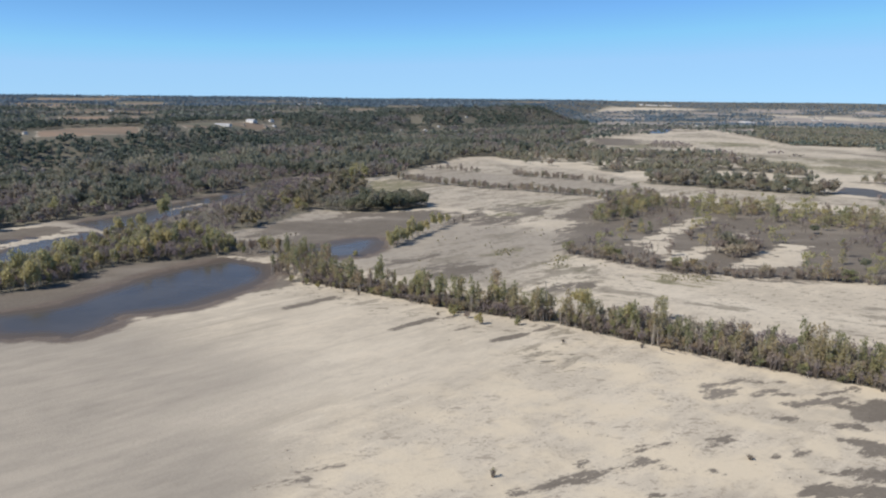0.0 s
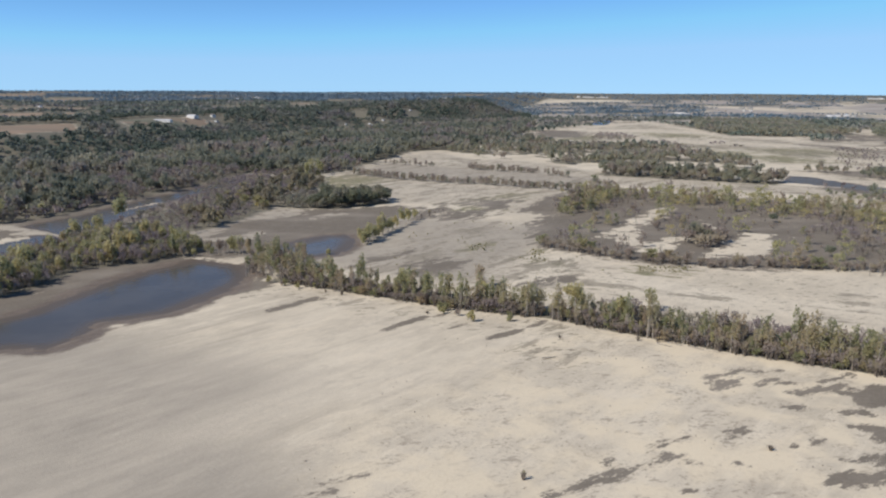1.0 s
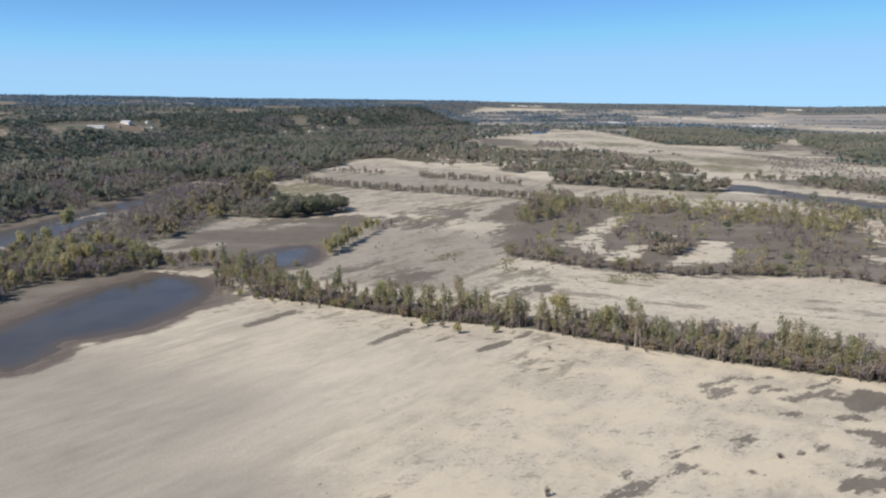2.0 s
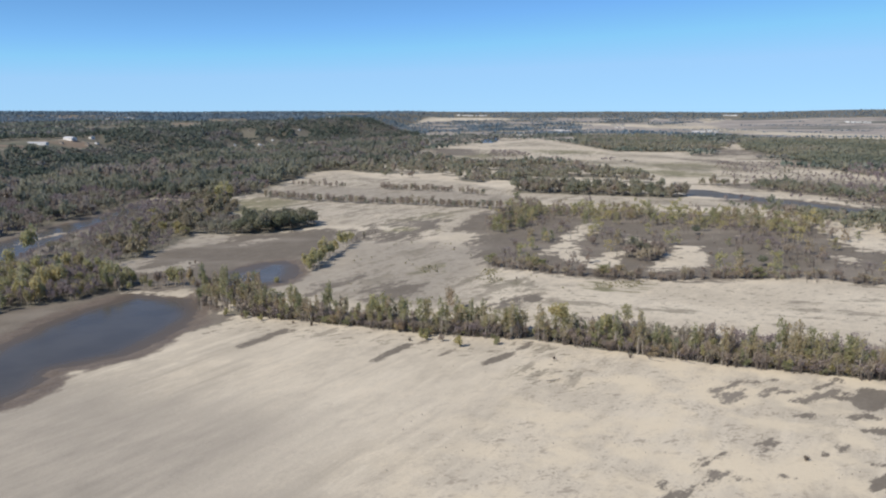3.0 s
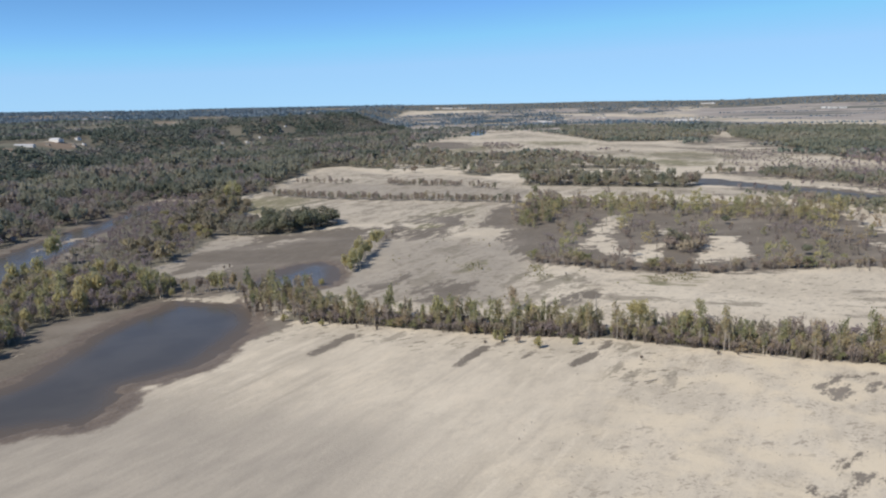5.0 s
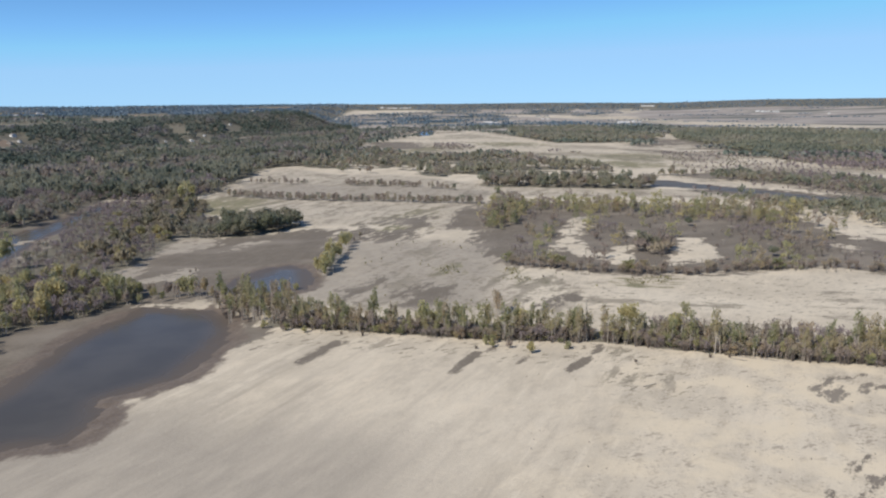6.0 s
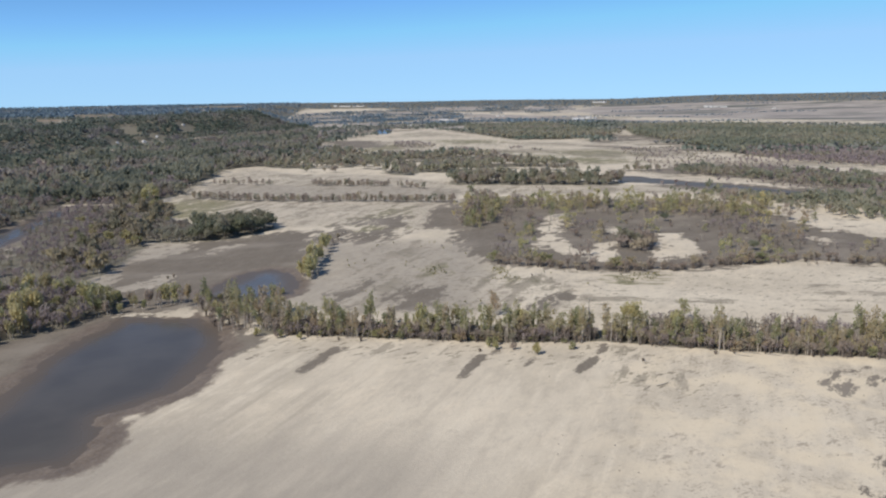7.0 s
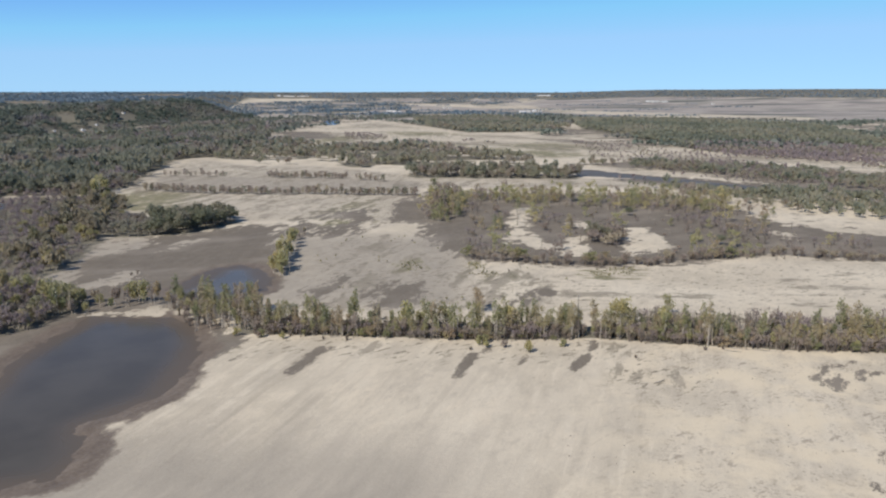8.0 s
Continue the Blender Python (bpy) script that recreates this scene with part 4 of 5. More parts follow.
def snag_shape(seed, height):
    """A dead stem: a leaning, broken trunk with stubs of limbs."""
    r = rng(seed)
    vs, fs = [], []
    joints = [np.array((0.05 * height * r.normal() * f, 0.03 * height * r.normal() * f, height * f - 0.3)) for f in (0, 0.3, 0.62, 1.0)]
    for k, (p, q) in enumerate(zip(joints, joints[1:])):
        tube(vs, fs, p, q, 0.36 - 0.08 * k, 0.28 - 0.08 * k, 7)
    for k in range(9):
        f = r.uniform(0.4, 0.95)
        p = np.array([np.interp(f, (0, 0.3, 0.62, 1.0), [j[c] for j in joints]) for c in range(3)])
        a, n = r.uniform(0, 6.283), r.uniform(0.8, 2.4)
        tube(vs, fs, p, p + np.array((n * math.cos(a), n * math.sin(a), n * r.uniform(0.2, 0.9))), 0.1, 0.03, 4)
    return (np.array(vs), np.array(fs)), (np.zeros((0, 3)), np.zeros((0, 4), int))


snag = tree_thing("dead_snag", snag_shape(182, 15.0), DEAD_WOOD, GREEN_LEAF, "bleached leafless dead tree", "")
snag.matrix_basis = place(46, 248, 40, 1.0)

# Bushes that stand alone on the sand.
lone = [tree_thing("lone_bush", tree_shape(190 + k, 3.2, 2.6, 0.12, 220, 0.36, stems=3, limbs=6, lobes=6, middle=0.42), DARK_BARK, YELLOW_LEAF if k < 3 else BROWN_SPRAY, "small lone bush on the bare sand", "lone bushes") for k in range(4)]
plant(lone, [(-70, 248), (-61, 247), (-54, 245), (20, 236), (12, 239), (39, 237), (14, 240), (-62, 246), (27, 231), (14, 236), (-78, 308), (2, 262)], 21, 0.95, 1.4)
dead_bush = [tree_thing("dry_bush", bare_shape(200 + k, 2.2, 2.2, 22, 20), TWIG, GREEN_LEAF, "small dry grey bush on the sand", "dry bushes") for k in range(2)]
plant(dead_bush, [(84, 233), (-32, 243), (124, 167), (9, 234), (-40, 244), (90, 234), (60, 226), (77, 132), (-140, 334), (-138, 336)], 22, 0.7, 1.1)

# Trees on the bank of the pond, and round it.
bank = [tree_thing("bank_tree", tree_shape(210 + k, R.uniform(7, 9.5), R.uniform(4.0, 5.2), 0.12, 330, 0.6, stems=3, limbs=4, lobes=10, middle=0.46), BARK, BROWN_SPRAY if k == 5 else YELLOW_LEAF if k in (1, 3) else GREEN_LEAF, "bushy yellow-green willow on the pond bank", "willows of the pond bank") for k in range(6)]
plant(bank, np.concatenate([spots_in(WEST_BANK, 4.9, 23, 285, keep=lambda x, y: wavy(x, y, 50, 97) > -0.8), [(-132, 284), (-127, 287), (-122, 290), (-117, 289), (-112, 290), (-136, 290), (-142, 288), (-146, 294)]]), 24, 0.75, 1.6)
dam = [(-134, 276), (-128, 280), (-120, 282), (-112, 284), (-104, 282), (-98, 280), (-92, 276), (-86, 272), (-80, 266), (-74, 260), (-68, 262), (-62, 258), (-90, 284), (-82, 278), (-76, 272), (-70, 270), (-100, 290),
       (-94, 288), (-66, 254), (-72, 254), (-84, 288), (-64, 268), (-58, 264), (-78, 284)]
plant([copy_thing(bank[k], Matrix()) for k in (1, 2)] + [copy_thing(saplings[k], Matrix()) for k in (0, 3, 5)], [(x + R.uniform(-2, 2), y + R.uniform(-2, 2)) for x, y in dam], 25, 0.75, 1.05)
plant([copy_thing(gold[k], Matrix()) for k in (0, 1, 2)], [(-73, 333), (-75, 345), (-75, 354), (-77, 362), (-76, 370), (-78, 340), (-78, 352), (-79, 366), (-79, 378), (-74, 336), (-74, 342), (-76, 350), (-76, 358), (-77, 366), (-78, 374), (-79, 384), (-80, 393), (-81, 404), (-82, 416), (-72, 339), (-73, 347)], 26, 1.15, 1.5)
plant([copy_thing(brown[k], Matrix()) for k in (0, 1)], [(-81, 424), (-80, 434), (-81, 445), (-81, 452), (-80, 456)], 27, 0.5, 0.9)

plant([copy_thing(gold[1], Matrix())], [(-300, 330), (-303, 304), (-233, 329), (-262, 575), (-266, 585), (-270, 605)], 28, 1.5, 1.9)

# The dark clump at the corner of the mud basin.
dark = [tree_thing("broadleaf_tree", tree_shape(230 + k, R.uniform(9, 12), R.uniform(8, 10), 0.2, 520, 0.9, stems=2, limbs=6, lobes=9, upright=False), DARK_BARK, DARK_LEAF, "round dark green broadleaf tree in a dense clump", "dark trees by the basin") for k in range(4)]
plant(dark, spots_in(DARK_CLUMP, 5.8, 31, 130, keep=lambda x, y: x > -172 + 14 * wavy(x, y, 30, 83)), 32, 0.75, 1.2)
wood_stuff("grey_thicket", spots_in(DARK_CLUMP, 5.0, 84, keep=lambda x, y: x < -160), [tree_shape(390 + k, 8.0, 6.0, 0.15, 150, 0.8, stems=2, limbs=5, lobes=6) for k in range(4)], FOREST_LEAF, "grey-green half-bare thicket beside the dark trees", 85, 0.7, 1.1, (0.5, 0.9))

# Shrubs and trees of the muddy ring.
ring_line = [(-14, 440), (-6, 416), (3, 378), (14, 366), (33, 359), (52, 353), (72, 349), (93, 351), (113, 358), (127, 361), (142, 366), (166, 373), (198, 364), (240, 355)]
rim = []
for (ax, ay), (bx, by) in zip(ring_line[3:], ring_line[4:]):
    n = max(2, int(math.hypot(bx - ax, by - ay) / 1.7))
    rim += [(ax + (bx - ax) * k / n + R.normal(0, 1.0), ay + (by - ay) * k / n + R.uniform(0, 7)) for k in range(n)]
rim_shrub = [tree_thing("scrub_bush", bare_shape(240 + k, 4.6, 4.4, 13, 145), TWIG, BROWN_SPRAY, "brown tangled scrub bush on the rim of the mud flat", "scrub of the mud flat rim") for k in range(5)]
plant(rim_shrub, rim, 33, 0.7, 1.2)
plant([copy_thing(leafy[1], Matrix())], [(75, 356), (78, 358), (71, 356), (36, 364), (40, 366), (13, 372), (142, 370)], 34, 1.0, 1.4)
brown_tree = [tree_thing("brown_tree", tree_shape(250 + k, 8.0, 9.0, 0.15, 320, 0.8, stems=2, limbs=8, lobes=8, middle=0.5), DARK_BARK, DARK_LEAF if k == 1 else BROWN_SPRAY, "round olive-brown tree on the mud flat", "brown trees of the mud flat") for k in range(3)]
plant(brown_tree, [(83, 408), (90, 416), (97, 410), (90, 403), (84, 416), (98, 419), (91, 424)], 98, 1.1, 1.4)
plant([copy_thing(b, Matrix()) for b in brown_tree], [(168, 438), (150, 402), (36, 512), (20, 470), (122, 500), (60, 446)], 88, 0.7, 1.1)
round_bush = [tree_thing("round_bush", tree_shape(255 + k, 3.4, 4.2, 0.1, 110, 0.6, stems=3, limbs=4, lobes=5, middle=0.45), DARK_BARK, BROWN_SPRAY, "low round brown bush on the mud flat", "bushes of the mud flat") for k in range(3)]
plant(round_bush, spots_in(FLATS, 13, 90, 110, keep=lambda x, y: (wavy(x, y, 60, 91) > 0.0) & (x > 10) & ~np.any([sdf(x, y, p) > -2 for p in DRY], 0)), 92, 0.6, 1.35)
plant([copy_thing(dark[0], Matrix()), copy_thing(dark[1], Matrix())], [(98, 434), (142, 372), (146, 370), (60, 368)], 35, 0.3, 0.5)
olive = [tree_thing("olive_tree", tree_shape(260 + k, R.uniform(6, 8.5), R.uniform(2.8, 4), 0.1, 230, 0.52, stems=3, limbs=6), BARK, BROWN_SPRAY if k == 4 else YELLOW_LEAF if k % 2 else GREEN_LEAF, "yellow-green young tree on the mud flat", "trees of the mud flat") for k in range(5)]
BAND = [(0, 566), (60, 552), (140, 528), (185, 512), (212, 560), (172, 596), (92, 600), (20, 606)]
COLUMN = [(-14, 478), (6, 468), (16, 520), (18, 580), (0, 606), (-10, 560)]
plant(olive, np.concatenate([spots_in(BAND, 7.8, 36, 220, keep=lambda x, y: wavy(x, y, 40, 77) > -0.2), spots_in(COLUMN, 6.5, 37, 55), spots_in(FLATS, 15, 93, 45, keep=lambda x, y: x > 20), [(128, 372), (133, 368), (140, 374), (54, 366), (30, 380), (28, 420), (22, 450), (160, 380), (205, 400), (180, 520), (182, 514), (176, 512)]]), 38, 0.8, 1.5)
plant([copy_thing(olive[2], Matrix()), copy_thing(olive[0], Matrix()), copy_thing(olive[4], Matrix())], spots_in(COLUMN, 8.0, 44, 14), 45, 1.0, 1.7)

pale_stem = [tree_thing("bare_tree", bare_shape(290 + k, 6.5, 2.6, 5, 10), DEAD_WOOD, BROWN_SPRAY, "pale leafless sapling on the mud flat", "leafless saplings") for k in range(3)]
plant(pale_stem, np.concatenate([spots_in([(14, 366), (72, 352), (127, 364), (200, 368), (205, 384), (60, 372), (16, 392)], 8, 191, 40), spots_in(FLATS, 20, 192, 35)]), 193, 0.6, 1.25)

# Rows of shrubs between the far fields.
rows = []
for ax, ay, bx, by, gap in ROWS:
    n = int(math.hypot(bx - ax, by - ay) / (0.75 * gap))
    rows += [(ax + (bx - ax) * (k + R.uniform(-0.5, 0.5)) / n, ay + (by - ay) * k / n + R.normal(0, 1.5)) for k in range(n)]
row_bush = [tree_thing("row_bush", tree_shape(280 + k, R.uniform(6, 8), 4.2, 0.12, 140, 0.75, stems=2, limbs=6), DARK_BARK, DARK_LEAF if k == 2 else BROWN_SPRAY, "grey-brown bush in a thin row between fields", "bushes between the far fields") for k in range(4)]
plant(row_bush, rows, 39, 0.65, 1.1)

# Woods further off.
MIDSHAPES = [tree_shape(300 + k, h, w, 0.2, 155, 1.15, stems=1, limbs=2, lobes=9) for k, (h, w) in enumerate([(10, 7.5), (8, 8.5), (11, 8), (7, 7), (9.5, 6.5), (6.5, 8), (9, 9)])]
LOWSHAPES = [tree_shape(320 + k, h, w, 0.2, 52, 1.95, stems=1, limbs=2, lobes=7) for k, (h, w) in enumerate([(9, 9), (7.5, 10), (10, 10), (7, 8.5), (8.5, 8.5), (8, 12)])]
ROUNDSHAPES = [tree_shape(350 + k, h, w, 0.2, 42, 1.95, stems=1, limbs=2, lobes=7, upright=False) for k, (h, w) in enumerate([(9, 9), (7.5, 10), (10, 10), (7, 8.5), (8.5, 8.5), (8, 12)])]
PLAINSHAPES = [tree_shape(330 + k, 8.5, 13.0, 0.2, 30, 2.5, stems=1, limbs=3, lobes=6) for k in range(6)]
FARSHAPES = [tree_shape(340 + k, 6.5, 12.0, 0.1, 5, 5.6, stems=1, limbs=3, lobes=4, upright=False) for k in range(7)]
SCRUB = [bare_shape(360 + k, 4.5, 5.0, 6, 60) for k in range(4)]
BUSHES = [tree_shape(370 + k, 5.0, 5.0, 0.1, 80, 0.9, stems=2, limbs=4, lobes=4) for k in range(5)]
LITTLE = [tree_shape(365 + k, 5.0, 5.5, 0.1, 30, 1.45, stems=1, limbs=2, lobes=5) for k in range(5)]
HAZY = [bare_shape(310 + k, 7.5, 7.0, 6, 150) for k in range(5)]
wood_stuff("bank_thicket", spots_in(WEST_BANK, 4.4, 112), HAZY, BROWN_LEAF, "grey-brown undergrowth between the willows", 113, 0.5, 0.9, patch=30, bark=TWIG)
side = lambda x, y: wavy(x, y, 45, 40) + 0.016 * (x + 222 + 0.35 * (y - 400))   # greener towards the basin
wood_stuff("mid_wood", spots_in(MID_WOOD, 6.8, 41, keep=lambda x, y: side(x, y) + 0.2 * wavy(x, y, 40, 207) > 0.5), MIDSHAPES, MID_LEAF, "dark olive and brown trees between the backwater and basin", 42, 0.8, 1.4, (0.45, 1.0), patch=40)
wood_stuff("mid_thicket", spots_in(MID_WOOD, 6.2, 43, keep=lambda x, y: side(x, y) < 0.75), HAZY, BROWN_LEAF, "purple-brown half-bare trees of the thicket", 44, 0.42, 0.78, patch=50, bark=TWIG)
wood_stuff("mid_olives", spots_in(MID_WOOD, 10.0, 87, keep=lambda x, y: (wavy(x, y, 60, 88) + 0.3 * side(x, y) > 0.3) & (side(x, y) > 0.1)), MIDSHAPES, OLIVE_LEAF, "olive-yellow trees standing in the thicket", 89, 0.6, 1.2, patch=50)

def clear_of(x, y):
    """Away from the farm yards and the open fields of the upland."""
    ok = np.ones(np.shape(x), bool)
    for _, sx, sy, _ in SITES:
        d = math.hypot(sx - 68, sy)
        ux, uy = (sx - 68) / d, sy / d
        along, across = (sx - x) * ux + (sy - y) * uy, np.abs((x - sx) * uy - (y - sy) * ux)
        ok &= (np.hypot(x - sx, y - sy) > 14 + 0.006 * d) & ~((along > 0) & (along < 0.05 * d) & (across < 9 + 0.003 * d))   # a yard that opens to the valley
    for home in HOME_FIELDS + UPLAND_FIELDS:
        for k in (0, 30, 45) if home in HOME_FIELDS else (0, 50, 100, 150):
            ok &= sdf(x - 0.62 * k, y + 0.78 * k, home) < -2
    return ok


FARMS = [(0, -787, 1031, 80), (1, -773, 947, 100), (3, -760, 1036, 20), (2, -798, 1096, 60), (2, -706, 558, 70), (3, -776, 998, 100), (2, -762, 1061, 10), (1, -905, 831, 95), (1, -917, 907, 70), (2, -1120, 813, 30), (3, -1135, 880, 80), (0, -1466, 1295, 20), (0, -1659, 2269, 20), (1, -1655, 2383, 80), (2, -694, 1381, 40), (1, -585, 1329, 120), (2, -1148, 2987, 10)]
HAMLETS = [(2, -701, 1704, 60), (2, -683, 1526, 10), (3, -758, 1564, 30), (2, -1061, 2754, 80), (1, -259, 2321, 90), (2, -225, 2330, 10), (1, -162, 2733, 80), (0, 278, 2700, 60), (1, 296, 2768, 85), (0, 332, 2820, 10), (2, 350, 2790, 30), (1, -190, 2833, 85), (0, -1754, 2514, 40), (1, -796, 4437, 85), (0, -930, 4432, 60), (1, -856, 4418, 80), (2, -820, 4420, 60)]
FAR_HAMLETS = [(1, -890, 4430, 90), (0, -770, 4440, 20), (1, 566, 4534, 80), (0, 614, 4522, 40), (1, 590, 4530, 75), (0, 1027, 3893, 40), (1, 1063, 3877, 80), (1, 1099, 3860, 85), (0, 1045, 3870, 20), (2, 1271, 3662, 20), (2, 6, 3289, 60), (3, -89, 3248, 10), (2, 30, 3300, 60), (3, -60, 3230, 10), (2, -1385, 3389, 0), (0, -679, 1458, 40)]
SITES = FARMS + HAMLETS + FAR_HAMLETS
near_low = lambda x, y: np.hypot(x - 60, y) < 760
bare_stand = lambda x, y: wavy(x, y, 170, 201) + 0.35 * wavy(x, y, 45, 202) > 0.55   # stands that have shed their leaves
wood_stuff("low_wood_near", spots_in(LOW_WOOD, 8.6, 45, keep=lambda x, y: near_low(x, y) & ~bare_stand(x, y)), MIDSHAPES, FOREST_LEAF, "grey-green cottonwood and willow lowland forest", 46, 0.8, 1.65, (0.0, 0.9), patch=110, stands=0.3)
wood_stuff("low_wood_bare", spots_in(LOW_WOOD, 7.6, 203, keep=lambda x, y: near_low(x, y) & bare_stand(x, y)), HAZY, BROWN_LEAF, "grey-brown stands of lowland trees without leaves", 204, 0.8, 1.3, patch=90, bark=TWIG)
wood_stuff("low_wood_scrub", spots_in(LOW_WOOD, 8.0, 78, keep=near_low), [tree_shape(380 + k, 4.5, 6.0, 0.1, 34, 1.3, limbs=3, lobes=3) for k in range(4)], BROWN_LEAF, "grey-brown undergrowth of the lowland forest", 79, 0.8, 1.4, with_wood=False)
far_low = lambda x, y: ~near_low(x, y) & (x < -280)
wood_stuff("low_wood_far", spots_in(LOW_WOOD, 9.4, 47, keep=lambda x, y: far_low(x, y) & ~bare_stand(x, y)), LOWSHAPES, FOREST_LEAF, "grey-green lowland forest stretching away", 48, 0.9, 1.7, (0.05, 0.9), patch=200, with_wood=False, stands=0.25)
wood_stuff("far_bare_stands", spots_in(LOW_WOOD, 9.0, 205, keep=lambda x, y: far_low(x, y) & bare_stand(x, y)), LOWSHAPES, BROWN_LEAF, "brown leafless stands in the far lowland forest", 206, 0.7, 1.3, (0.1, 1.0), patch=150, with_wood=False)
wood_stuff("north_wood", spots_in(LOW_WOOD, 9.0, 120, keep=lambda x, y: ~near_low(x, y) & (x >= -280) & (wavy(x, y * 1.5, 130, 76) > 0.05)), LOWSHAPES, RIVER_LEAF, "thin olive-green wood north of the fields", 121, 0.6, 1.5, (0.4, 1.0), patch=50)
wood_stuff("river_wood", spots_in(RIVER_WOOD, 6.4, 49), MIDSHAPES, RIVER_LEAF, "olive and brown trees along the river", 50, 0.7, 1.6, (0.3, 1.0), patch=40)
wood_stuff("east_wood", spots_in(EAST_WOOD, 8.0, 51, keep=lambda x, y: wavy(x, y, 110, 52) > -0.6), LOWSHAPES, RIVER_LEAF, "olive-green trees beyond the river", 53, 0.6, 1.2, (0.1, 0.95), patch=50)
wood_stuff("bank_wood", spots_in(FAR_BANK, 7.5, 80, keep=lambda x, y: wavy(x, y, 70, 81) > -0.35), LOWSHAPES, RIVER_LEAF, "thin grey-green trees on the far river bank", 82, 0.55, 1.05, (0.1, 1.0), patch=60)
wood_stuff("plain_wood", spots_in(PLAIN_WOOD, 12, 54, keep=lambda x, y: sdf(x, y, BROWN_EDGE) < 0), PLAINSHAPES, RIVER_LEAF, "broad band of grey-green wood on the plain", 55, 0.9, 1.5, (0.2, 0.75), patch=300, with_wood=False)
wood_stuff("river_flat_scrub", spots_in(RIVER_FLAT, 9, 176, keep=lambda x, y: wavy(x, y, 60, 177) > -0.5), LITTLE, BROWN_LEAF, "low brown and olive scrub past the river", 178, 0.3, 0.75, (0.2, 1.0), patch=60, with_wood=False)
wood_stuff("plain_thicket", spots_in(BROWN_EDGE, 9, 154), LITTLE, BROWN_LEAF, "leafless grey-brown thicket before the wood on the plain", 155, 1.0, 1.6, patch=120, with_wood=False)
wood_stuff("flat_scrub", np.concatenate([spots_in(p, 8, 156 + k) for k, p in enumerate(FLAT_SCRUB)]), LITTLE, BROWN_LEAF, "low brown scrub on the sand flat", 160, 0.4, 0.8, with_wood=False)
wood_stuff("far_wood", spots_in(FAR_WOOD, 12, 56), PLAINSHAPES, RIVER_LEAF, "band of olive wood behind the sand flat", 57, 0.9, 1.5, (0.3, 0.9), patch=200, with_wood=False)
HEDGE_STRIP = [(x, float(hedge_front(x)) + dy) for dy, xs in ((0.3, range(-64, 180, 12)), (10.5, range(176, -66, -12))) for x in xs]
wood_stuff("hedge_brush", spots_in(HEDGE_STRIP, 1.9, 186, keep=lambda x, y: (x < 47.5) | (x > 51.5)), SCRUB, BROWN_LEAF, "tangled grey-brown brush under the tree row", 187, 0.45, 0.95, (0.2, 1.0), patch=12, bark=TWIG)
wood_stuff("hedge_thicket", spots_in(HEDGE_BACK, 2.6, 86), SCRUB, BROWN_LEAF, "grey-brown thicket behind the tree row", 96, 0.6, 1.1, bark=TWIG)
wood_stuff("mud_scrub", spots_in(FLATS, 6.5, 58, keep=lambda x, y: (wavy(x, y, 50, 59) > 0.45 - 0.3 * smooth(x, 110, 170)) & (x > 14) & ~np.any([sdf(x, y, p) > -3 for p in DRY], 0)), SCRUB, BROWN_LEAF, "low brown scrub scattered over the mud flat", 60, 0.5, 1.15, bark=TWIG)
STRIP = [(158, 664), (200, 645), (262, 605), (310, 578), (296, 560), (240, 585), (190, 618)]
wood_stuff("river_thicket", spots_in(STRIP, 5.5, 110), BUSHES, RIVER_LEAF, "low green thicket along the river", 111, 0.6, 1.3, (0.0, 0.6), patch=40)
PLAINS = [(150, 690), (240, 760), (330, 1050), (450, 870), (560, 760), (470, 620), (330, 700)]
wood_stuff("plain_scrub", spots_in(PLAINS, 11, 61, keep=lambda x, y: wavy(x, y, 120, 62) > 0.0), LITTLE, BROWN_LEAF, "scattered brown bushes on the far flats", 63, 0.5, 1.2, with_wood=False)
BLUFF_FACE = [(-470, 150), (-500, 393), (-530, 600), (-565, 800), (-640, 1100), (-640, 1500), (-504, 2080), (-640, 2400), (-800, 2000), (-860, 1500), (-900, 1200), (-840, 1060), (-850, 900), (-840, 620),
              (-800, 480), (-780, 250), (-700, 100)]
wood_stuff("bluff_wood", spots_in(BLUFF_FACE, 10.2, 64, keep=lambda x, y: clear_of(x, y)), ROUNDSHAPES, BLUFF_LEAF, "dark green oak wood on the bluff", 65, 0.85, 1.5, (0, 1), patch=120, with_wood=False, stands=0.25)


def far_keep(x, y):
    up = sdf(x, y, BLUFF) > 40
    hill = up & (open_upland(x, y) < 0.5)
    open_plain = (sdf(x, y, PLAIN) > -20) | np.any([sdf(x, y, p) > -30 for p in PALE], 0)
    d = np.hypot(x - 60, y)
    low = ~up & ((d > 4330) | ((y + 0.15 * x > 2060) & ~open_plain & (wavy(x, y * 2, 300, 33) > 0.05)))
    near = ~up & (y > 1050) & (y + 0.15 * x <= 2060) & (sdf(x, y, SAND_FLAT) < -20) & (wavy(x, y, 300, 66) > -0.1)
    return (hill | low | near) & (sdf(x, y, BLUFF_FACE) < 0) & clear_of(x, y)


def far_spots(seed):
    """Spots on rings round the valley, close side by side and further apart the further off they lie."""
    r = rng(seed)
    out = []
    d = 640.0
    while d < 4740:
        n = int(radians(112) * d / (7.5 + 0.0006 * d))
        a = radians(-45) + radians(112) * (np.arange(n) + r.uniform(-0.5, 0.5, n)) / n
        q = d * (1 + 0.007 * r.uniform(-1, 1, n))
        out.append(np.stack([60 - q * np.sin(a), q * np.cos(a)], -1))
        d += max(11.0, 0.0125 * d)
    out = np.concatenate(out)
    return out[far_keep(out[:, 0], out[:, 1])]


